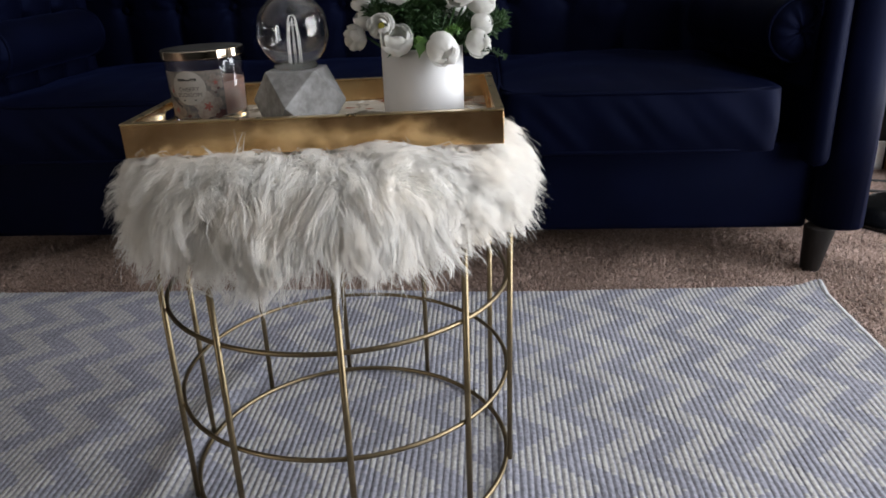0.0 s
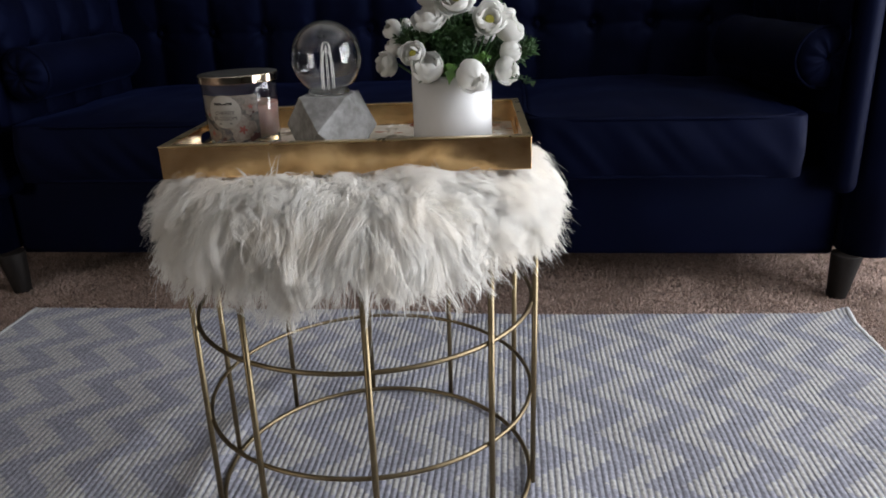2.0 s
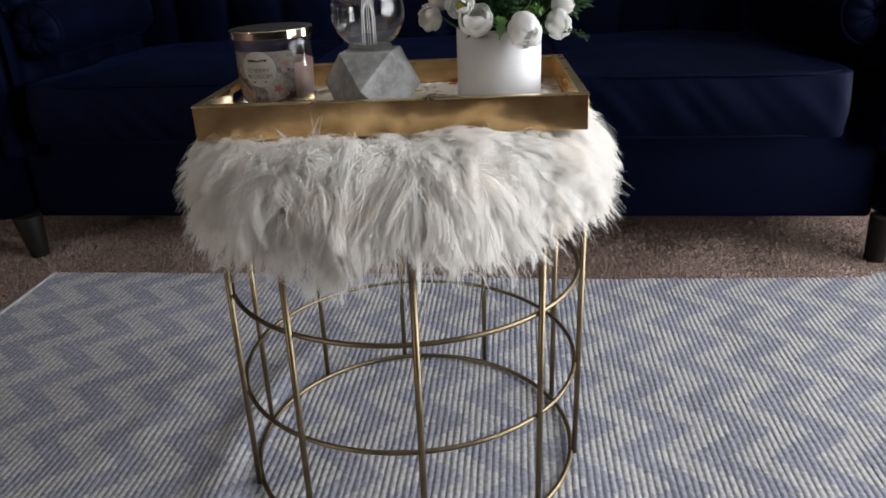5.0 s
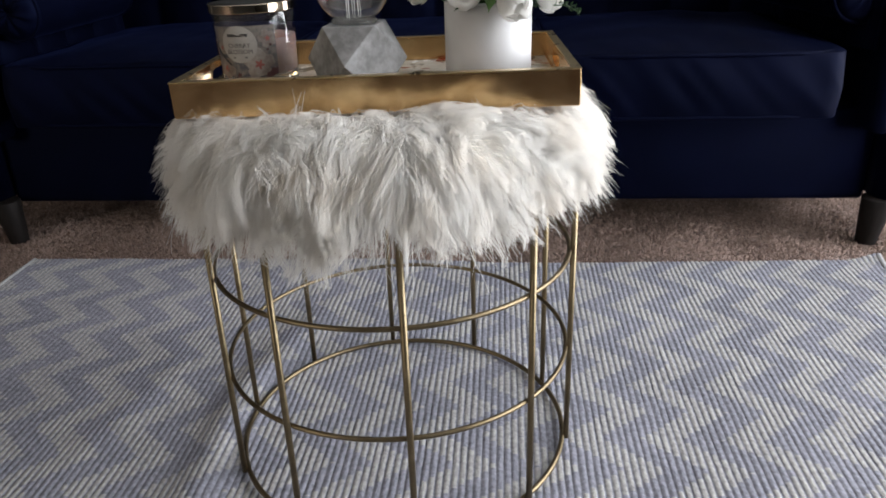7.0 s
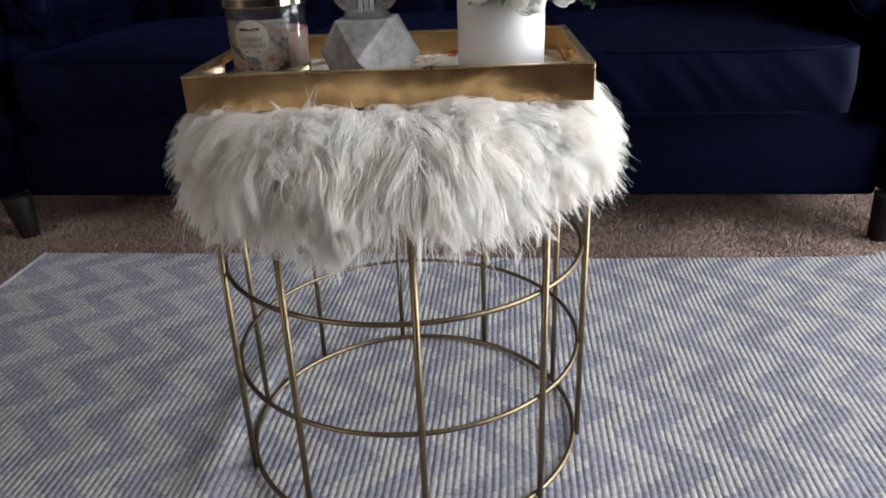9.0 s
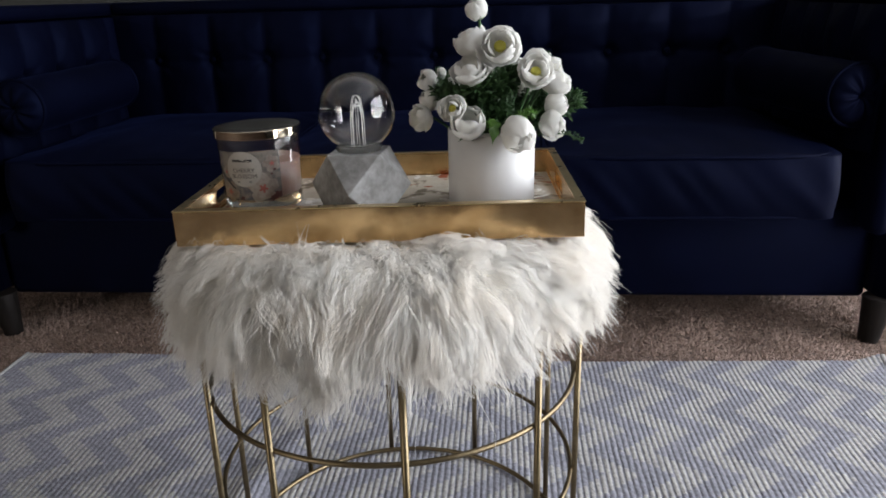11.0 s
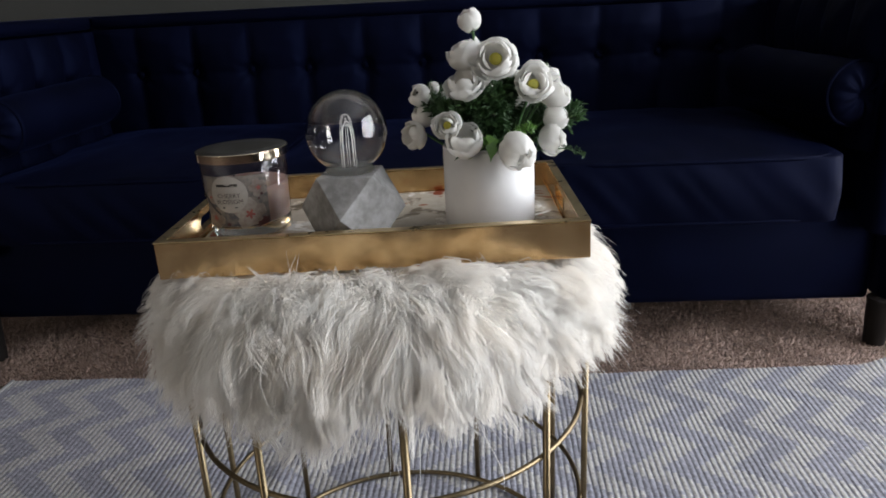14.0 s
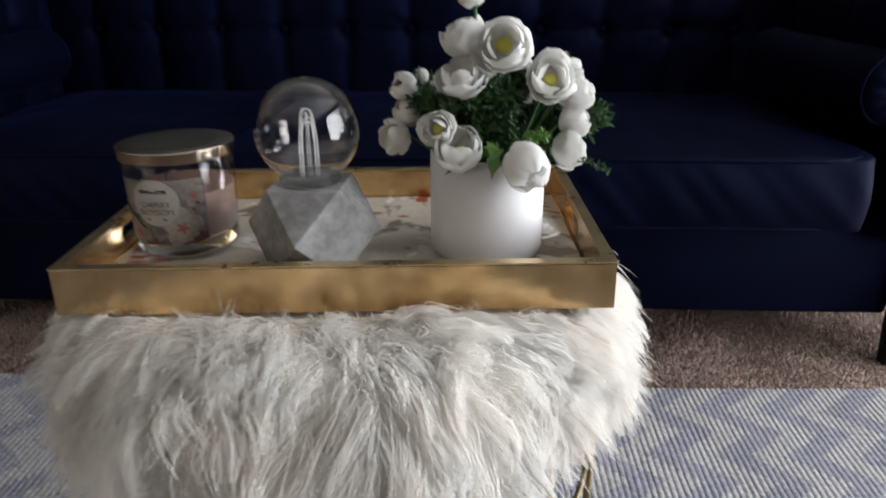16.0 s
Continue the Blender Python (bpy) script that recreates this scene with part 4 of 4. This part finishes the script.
def candle():
    ob = empty("jar_candle", "glass jar candle with gold lid and blossom print", "candle", at=(-0.151, -0.004, TABLE))
    r0, r1, h = 0.0450, 0.0480, 0.0850
    slope = (r1 - r0) / h
    jar = part("jar", lathe([(0.0, 0.0), (r0 - 0.004, 0.0), (r0, 0.003), (r1, h), (r1 - 0.0012, h + 0.001)], 64, False), thin_glass, ob, "thick clear glass jar")
    jar.visible_shadow = False
    foot = part("glass_foot", lathe([(0.0, 0.0012), (r0 - 0.005, 0.0012), (r0 - 0.0012, 0.0045), (r0 - 0.0010, 0.0150), (r0 - 0.004, 0.0163), (0.0, 0.0163)], 64, False), glass, ob, "thick glass foot of the jar")
    foot.visible_shadow = False
    part("wax", lathe([(0.0, 0.0170), (r0 - 0.0050, 0.0170), (r0 - 0.0012, 0.0185), (r1 - 0.0023, 0.0570), (r1 - 0.004, 0.0575), (0.0, 0.0565)], 64, False), wax, ob, "pale pink wax fill")
    for a in (30, 150, 270):
        x, y = 0.018 * math.cos(radians(a)), 0.018 * math.sin(radians(a))
        part("wick", tube([(x, y, 0.053), (x, y, 0.061), (x + 0.002, y, 0.066)], 0.001, 6), ink, ob)
    part("lid", lathe([(0.0, h + 0.002), (r1 + 0.0018, h + 0.0015), (r1 + 0.0024, h + 0.002), (r1 + 0.0024, h + 0.0021), (r1 + 0.0024, h + 0.0104), (r1 + 0.0024, h + 0.0105), (r1 + 0.0018, h + 0.0111), (r1 + 0.0010, h + 0.0111)], 72, False), rose_gold, ob, "polished pale gold metal lid")
    # separate top disc, coloured with the dark reflection instead of the lid's gold
    part("lid_top", lathe([(r1 + 0.0011, h + 0.0095), (r1 + 0.0010, h + 0.0112), (0.03, h + 0.0113), (0.0, h + 0.0113)], 72, False), top_reflection, ob, "top of the gold lid, its dark reflection painted on")
    mid = 0.046
    rr = r0 + slope * mid + 0.0006
    # printed sheet: dusky ground, blossoms, twig, round label
    bm = bmesh.new()
    grid = [[bm.verts.new((-0.047 + 0.0765 * i / 24, -0.0280 + 0.0555 * j / 8, 0.0001)) for i in range(25)] for j in range(9)]
    for j in range(8):
        for i in range(24):
            bm.faces.new((grid[j][i], grid[j][i + 1], grid[j + 1][i + 1], grid[j + 1][i]))
    part("printed_sheet", bend(bm, rr, mid, slope), print_ground, ob, "printed sheet with a dusky ground")
    for cx, cy, r, t in ((0.008, -0.015, 0.0165, 0.3), (-0.034, -0.019, 0.0120, 1.0), (0.020, 0.013, 0.0095, 0.6), (-0.036, 0.004, 0.0075, 0.2)):
        flower = part("blossom_print", bend(disc(cx, cy, r * 0.24, lift=0.0009, wave=0.42), rr, mid, slope), print_red, ob)
        for k in range(5):
            a = t + 2 * math.pi * k / 5
            part("petal_print", bend(disc(cx + 0.60 * r * math.cos(a), cy + 0.60 * r * math.sin(a), r * 0.50, r * 0.46, 0.0003 + 0.00006 * k, a, 0.07), rr, mid, slope), print_white, flower)
    for cx, cy, r in ((0.0235, -0.0245, 0.0042), (0.0180, -0.0270, 0.0030), (-0.017, -0.026, 0.0022), (0.0225, 0.0060, 0.0014), (0.0190, 0.0010, 0.0010)):
        part("berry_print", bend(disc(cx, cy, r * 1.3, r, 0.0010, 0.5, 0.25, 16), rr, mid, slope), print_dark, ob)
    for pts in ([(-0.046, 0.008), (-0.038, -0.003), (-0.031, -0.010), (-0.025, -0.015)], [(0.006, -0.0295), (0.018, -0.0275), (0.027, -0.0220)]):
        bm = bmesh.new()
        side = 0.0009
        vs = [(bm.verts.new((x - side, y - side, 0.0012)), bm.verts.new((x + side, y + side, 0.0012))) for x, y in pts]
        for a, b in zip(vs, vs[1:]):
            bm.faces.new((a[0], a[1], b[1], b[0]))
        part("twig_print", bend(bm, rr, mid, slope), ink, ob)
    lab = part("label", bend(disc(-0.012, 0.008, 0.0205, lift=0.0013, n=48), rr, mid, slope), paper, ob, "round cream paper label")
    bm = box(-0.0240, -0.0010, 0.0165, 0.0195, 0.0015, 0.0017)
    bmesh.ops.subdivide_edges(bm, edges=bm.edges[:], cuts=3)
    part("brand_bar", bend(bm, rr, mid, slope), ink, lab)
    part("lettering", bend(words("CHERRY", 0.0068, -0.012, 0.0065, 0.0016), rr, mid, slope), ink, lab)
    part("lettering", bend(words("BLOSSOM", 0.0068, -0.012, -0.0002, 0.0016), rr, mid, slope), ink, lab)
    part("small_print_bar", bend(box(-0.0205, -0.0040, -0.0072, -0.0058, 0.0015, 0.0017), rr, mid, slope), ink, lab)
    ob.matrix_basis = pose(-0.146, -0.004, TABLE, 0, -0.9, 8)
    return ob


candle()

# ---- on the tray: globe lamp on a faceted block ----


def globe_lamp():
    ob = empty("table_lamp", "clear glass globe lamp on faceted concrete block", "lamp", at=(-0.0192, -0.0511, TABLE))
    a = 0.0572
    bm = bmesh.new()
    half = 0.03708
    pts = [(a, 0, 0), (-a, 0, 0), (0, a, 0), (0, -a, 0)]
    k = 0.0286
    pts += [(sx * k, sy * k, sz * half) for sx in (1, -1) for sy in (1, -1) for sz in (1, -1)]
    turn = Matrix.Rotation(radians(-3.6), 3, 'Z')
    for p in pts:
        bm.verts.new(turn @ Vector((p[0], p[1], p[2] + half)))
    bmesh.ops.convex_hull(bm, input=bm.verts)
    bmesh.ops.dissolve_limit(bm, angle_limit=0.02, verts=bm.verts, edges=bm.edges)
    part("base", bm, concrete, ob, "faceted grey concrete block", smooth=False, bevel=0.0008)
    top = 2 * half
    part("socket", lathe([(0.0, top + 0.0005), (0.024, top + 0.0005), (0.025, top + 0.002), (0.025, top + 0.004), (0.022, top + 0.006), (0.0, top + 0.006)], 40, False), clear("frosted_socket", (0.9, 0.92, 0.9), 0.25), ob, "low frosted collar under the globe")
    r, zc = 0.0421, 0.1165
    bm = bmesh.new()
    prof = []
    a0 = math.asin(0.020 / r)
    for k in range(33):
        q = a0 + (math.pi - a0) * k / 32
        prof.append((max(r * math.sin(q), 0.0002), zc - r * math.cos(q)))
    inner = [(max(x - 0.0009 * math.sin(a0 + (math.pi - a0) * k / 32), 0.0001), z + 0.0009 * math.cos(a0 + (math.pi - a0) * k / 32)) for k, (x, z) in enumerate(prof)]
    globe = part("globe", lathe(prof + inner[::-1], 64, False), glass, ob, "clear glass globe")
    globe.visible_shadow = False
    for k in range(6):
        q = math.pi * k / 6 + 0.35
        w, hgt = 0.0042 + 0.0016 * ((k * 2) % 5), 0.054 - 0.0035 * ((k * 3) % 4)
        pts = []
        for j in range(25):
            th = math.pi * j / 24
            off = w * math.copysign(abs(math.cos(th)) ** 0.55, math.cos(th)) * (1.3 - 0.3 * math.sin(th))
            pts.append((off * math.cos(q), off * math.sin(q), top + 0.0055 + hgt * math.sin(th) ** 0.32))
        part("filament", tube(pts, 0.00042, 6), wire_white, ob, "pale looped filament wire")
    return ob


globe_lamp()

# ---- on the tray: vase with ranunculus ----
VASE = (0.126, -0.006)


def vase():
    ob = empty("vase", "plain white glazed cylinder vase holding flowers", "vase", at=(*VASE, TABLE))
    r, h = 0.0495, 0.090
    part("rim", tube(ring_points(r - 0.002, h - 0.0005, 72), 0.002, 8, True), ceramic, ob)
    part("pot", lathe([(0.0, 0.0), (r - 0.006, 0.0), (r - 0.002, 0.0015), (r, 0.006), (r, h - 0.002), (r - 0.0015, h - 0.001), (r - 0.003, h - 0.001), (r - 0.004, h - 0.002), (r - 0.004, 0.02), (0.0, 0.018)], 72, False), ceramic, ob)
    return ob


vase()


def petal_mesh(name, psi, half, flare, seed):
    """One cupped petal: a patch of a ball of radius 1 from its foot towards the opening."""
    nu, nv = 8, 9
    verts, faces = [], []
    for j in range(nv + 1):
        v = j / nv
        a = psi * v
        rad = 1 + flare * v * v
        wide = half * (0.25 + 0.75 * math.sin(min(v * 1.25, 1) * math.pi / 2)) * (1 - 0.55 * max(0, v - 0.82) / 0.18)
        for i in range(nu + 1):
            u = -1 + 2 * i / nu
            q = u * wide
            crinkle = 0.06 * noise.noise((3 * u + seed, 3 * v, seed)) + 0.05 * v * v * noise.noise((6 * u, seed, 2))
            rr = (rad + crinkle) * (1 - 0.05 * u * u)
            verts.append((rr * math.sin(a) * math.cos(q), rr * math.sin(a) * math.sin(q), -rr * math.cos(a) + 0.06 * v * (1 - u * u)))
    for j in range(nv):
        for i in range(nu):
            k = j * (nu + 1) + i
            faces.append((k, k + 1, k + nu + 2, k + nu + 1))
    me = bpy.data.meshes.new(name)
    me.from_pydata(verts, [], faces)
    me.shade_smooth()
    me.materials.append(petal_mat)
    return me


OPEN = [petal_mesh("petal", radians(p), hf, fl, s) for p, hf, fl, s in ((86, 0.92, 0.12, 0.3), (98, 0.86, 0.04, 1.1), (112, 0.84, 0.0, 2.2), (126, 0.9, -0.06, 3.9))]
SHUT = [petal_mesh("petal", radians(p), hf, fl, s) for p, hf, fl, s in ((150, 0.85, -0.08, 5.3), (140, 0.8, 0.0, 6.1), (158, 0.95, -0.15, 7.7))]
bm = lathe([(0.02, -0.35), (0.30, -0.30), (0.42, -0.05), (0.36, 0.14), (0.2, 0.22), (0.02, 0.18)], 14)
heart_ob = link("heart", bm, heart_mat)
HEART = heart_ob.data
bpy.data.objects.remove(heart_ob)
rand = random.Random(11)


def ranunculus(x, y, z, r, way, opening, label):
    """A blossom of layered petals on a stem that comes out of the vase. opening: 0 a bud, 1 wide open."""
    ob = empty("ranunculus", label, "flower", "flowers in the vase", (x, y, z))
    turn = Vector(way).normalized().to_track_quat("Z", "Y").to_matrix().to_4x4()
    spin = rand.uniform(0, 360)
    if opening > 0.5:
        layers = ((OPEN[0], 5, 1.0), (OPEN[1], 4, 0.93), (OPEN[2], 4, 0.78), (OPEN[3], 3, 0.60))
    elif opening > 0.2:
        layers = ((OPEN[1], 5, 1.0), (OPEN[2], 4, 0.93), (OPEN[3], 4, 0.80))
    else:
        layers = ((SHUT[1], 5, 1.0), (SHUT[0], 4, 0.92), (SHUT[2], 3, 0.8))
    for n, (me, count, size) in enumerate(layers):
        for k in range(count):
            p = new("petal", me)
            p.parent = ob
            s = r * size * rand.uniform(0.88, 1.10)
            tilt = rand.uniform(-20, 20)
            p.matrix_basis = turn @ pose(0, 0, 0, tilt, rand.uniform(-16, 16), spin + 360 * k / count + 31 * n + rand.uniform(-14, 14)) @ Matrix.Diagonal((s, s, s, 1))
    if opening > 0.2:
        c = new("heart", HEART)
        c.parent = ob
        c.matrix_basis = turn @ pose(0, 0, -0.22 * r) @ Matrix.Diagonal((r * 0.72, r * 0.72, r * 0.55, 1))
        tagged(c, "yellow-green heart of stamens")
    foot = turn @ Vector((0, 0, -r * 0.95))
    end = Vector((VASE[0] + (x - VASE[0]) * 0.25, VASE[1] + (y - VASE[1]) * 0.25, TABLE + 0.06)) - Vector((x, y, z))
    mid = foot * 0.55 + end * 0.45 + (turn @ Vector((0, 0, -0.012)))
    pts = [(1 - t) ** 2 * foot + 2 * t * (1 - t) * mid + t * t * end for t in (k / 10 for k in range(11))]
    part("stem", tube(pts, 0.0016, 6), stem_mat, ob)
    bm = bmesh.new()
    for k in range(5):
        a = 2 * math.pi * k / 5
        c, s = math.cos(a), math.sin(a)
        q = [bm.verts.new(turn @ (Vector(v) * r)) for v in ((0.1 * c, 0.1 * s, -1.05), (0.5 * c - 0.14 * s, 0.5 * s + 0.14 * c, -0.93), (0.82 * c, 0.82 * s, -0.68), (0.5 * c + 0.14 * s, 0.5 * s - 0.14 * c, -0.93))]
        bm.faces.new(q)
    part("sepals", bm, stem_mat, ob)
    return ob


WIDE, HALF, BUD = "white ranunculus in full bloom with yellow-green heart", "half-open white ranunculus blossom", "closed white ranunculus bud on a stem"
for x, y, z, r, way, o, label in (
    (0.110, -0.006, 0.731, 0.0120, (-0.3, -0.3, 0.9), 0.1, BUD),
    (0.103, -0.024, 0.699, 0.0196, (-0.45, -0.12, 0.90), 0.4, HALF),
    (0.136, -0.046, 0.696, 0.0220, (0.0, -0.92, 0.35), 0.9, WIDE),
    (0.103, -0.044, 0.673, 0.0196, (-0.15, -0.42, 0.88), 0.9, WIDE),
    (0.175, -0.036, 0.669, 0.0196, (0.15, -0.80, 0.50), 0.9, WIDE),
    (0.199, -0.006, 0.656, 0.0187, (0.75, -0.30, 0.45), 0.4, HALF),
    (0.192, 0.014, 0.672, 0.0144, (0.50, -0.10, 0.70), 0.4, HALF),
    (0.055, -0.006, 0.657, 0.0120, (-0.8, -0.35, 0.4), 0.1, BUD),
    (0.057, -0.006, 0.635, 0.0124, (-0.7, -0.2, 0.5), 0.1, BUD),
    (0.045, -0.018, 0.615, 0.0158, (-0.75, -0.5, -0.1), 0.4, HALF),
    (0.085, -0.062, 0.633, 0.0134, (-0.1, -0.95, 0.2), 0.9, WIDE),
    (0.103, -0.060, 0.618, 0.0196, (0.05, -0.45, 0.80), 0.4, HALF),
    (0.154, -0.072, 0.606, 0.0191, (0.45, -0.55, -0.35), 0.1, "drooping white ranunculus blossom over the rim"),
    (0.200, -0.006, 0.628, 0.0139, (0.8, -0.2, 0.2), 0.1, BUD),
    (0.196, -0.018, 0.607, 0.0177, (0.8, -0.4, -0.1), 0.4, HALF),
    (0.155, -0.006, 0.672, 0.0086, (0.1, -0.6, 0.7), 0.1, BUD),
    (0.068, 0.022, 0.661, 0.0072, (-0.5, -0.2, 0.7), 0.1, BUD),
    (0.120, 0.049, 0.664, 0.0182, (0.0, 0.6, 0.7), 0.9, WIDE),
    (0.163, 0.049, 0.645, 0.0173, (0.4, 0.7, 0.4), 0.4, HALF),
    (0.082, 0.044, 0.640, 0.0163, (-0.4, 0.7, 0.4), 0.4, HALF),
):
    ranunculus(x, y, z, r, way, o, label)


def sprig(way, length, mat, seed, label, leaf=0.009, droop=0.35):
    """A fern-like sprig: a stem with many divided leaflets."""
    rng = random.Random(seed)
    way = Vector(way).normalized()
    foot = Vector((VASE[0] + way.x * 0.025, VASE[1] + way.y * 0.025, TABLE + 0.075))
    ob = empty("greenery_sprig", label, "foliage", "greenery in the vase", foot)
    pts = []
    for k in range(15):
        t = k / 14
        pts.append(way * length * t + Vector((0, 0, -droop * length * t * t)) + 0.004 * t * noise.noise_vector((seed, 3 * t, 0)))
    part("stem", tube(pts, [0.0011 - 0.0007 * k / 14 for k in range(15)], 5), stem_mat, ob)
    bm = bmesh.new()

    def blade(p, d, size):
        side = d.cross(Vector((rng.uniform(-1, 1), rng.uniform(-1, 1), rng.uniform(-1, 1)))).normalized() * size * 0.17
        fold = d.cross(side).normalized() * size * 0.05
        q = [bm.verts.new(v) for v in (p, p + d * size * 0.5 + side + fold, p + d * size, p + d * size * 0.5 - side + fold)]
        bm.faces.new(q[:3])
        bm.faces.new((q[0], q[2], q[3]))

    for k in range(4, 15):
        for sgn in range(6):
            d = (Vector((rng.uniform(-1, 1), rng.uniform(-1, 1), rng.uniform(-0.6, 1))).normalized() + way * 0.5).normalized()
            q = pts[k] + d * leaf * rng.uniform(0.3, 1.3)
            tube([pts[k], q], 0.0003, 3, bm=bm)
            for n in range(5):
                e = (d + 0.9 * Vector((rng.uniform(-1, 1), rng.uniform(-1, 1), rng.uniform(-1, 1)))).normalized()
                blade(pts[k].lerp(q, rng.uniform(0.4, 1.0)), e, leaf * rng.uniform(0.5, 1.1))
    part("foliage", bm, mat, ob, smooth=False)
    return ob


FERN = "dark green feathery fern sprig in the vase"
for k in range(52):
    a = 2.399963 * k
    tilt = 0.12 + 0.78 * ((k * 0.618) % 1.0)
    sprig((math.sin(tilt) * math.cos(a), math.sin(tilt) * math.sin(a), math.cos(tilt) * 0.9), 0.066 + 0.040 * ((k * 0.37) % 1.0), leaf_mat, k, FERN, 0.011, 0.2)
sprig((0.95, -0.2, 0.42), 0.088, leaf_mat, 91, "thin green sprig reaching out of the bouquet", 0.004)
sprig((0.45, -0.1, 0.95), 0.115, leaf_mat, 92, "thin green sprig reaching out of the bouquet", 0.005, 0.1)
sprig((0.42, -0.42, 0.80), 0.080, bright_leaf, 95, "light green divided leaf among the flowers", 0.006)


def leaf(tip, root, width, mat, label):
    root, tip = Vector(root), Vector(tip)
    ob = empty("leaf", label, "leaf", "leaves in the vase", root)
    d = tip - root
    side = d.cross(Vector((0.3, -1, 0.4))).normalized()
    up = side.cross(d).normalized()
    verts, faces = [], []
    n = 10
    for k in range(n + 1):
        t = k / n
        w = width * math.sin(math.pi * min(t * 0.95 + 0.05, 1)) * (1 + 0.35 * math.sin(t * 19))
        c = d * t + up * (0.18 * d.length * math.sin(math.pi * t))
        verts += [c - side * w + up * w * 0.3, c, c + side * w + up * w * 0.3]
    for k in range(n):
        a = 3 * k
        faces += [(a, a + 1, a + 4, a + 3), (a + 1, a + 2, a + 5, a + 4)]
    mesh_from("blade", verts, faces, mat, ob)


leaf((0.128, -0.076, 0.596), (0.126, -0.041, 0.618), 0.0065, bright_leaf, "bright green leaf drooping over the vase rim")
leaf((0.136, -0.072, 0.619), (0.122, -0.042, 0.607), 0.0050, bright_leaf, "bright green leaf drooping over the vase rim")
leaf((0.091, -0.072, 0.598), (0.112, -0.044, 0.613), 0.0035, leaf_mat, "narrow dark leaf drooping over the vase rim")
leaf((0.082, -0.046, 0.640), (0.109, -0.026, 0.639), 0.0060, bright_leaf, "light green leaf among the flowers")
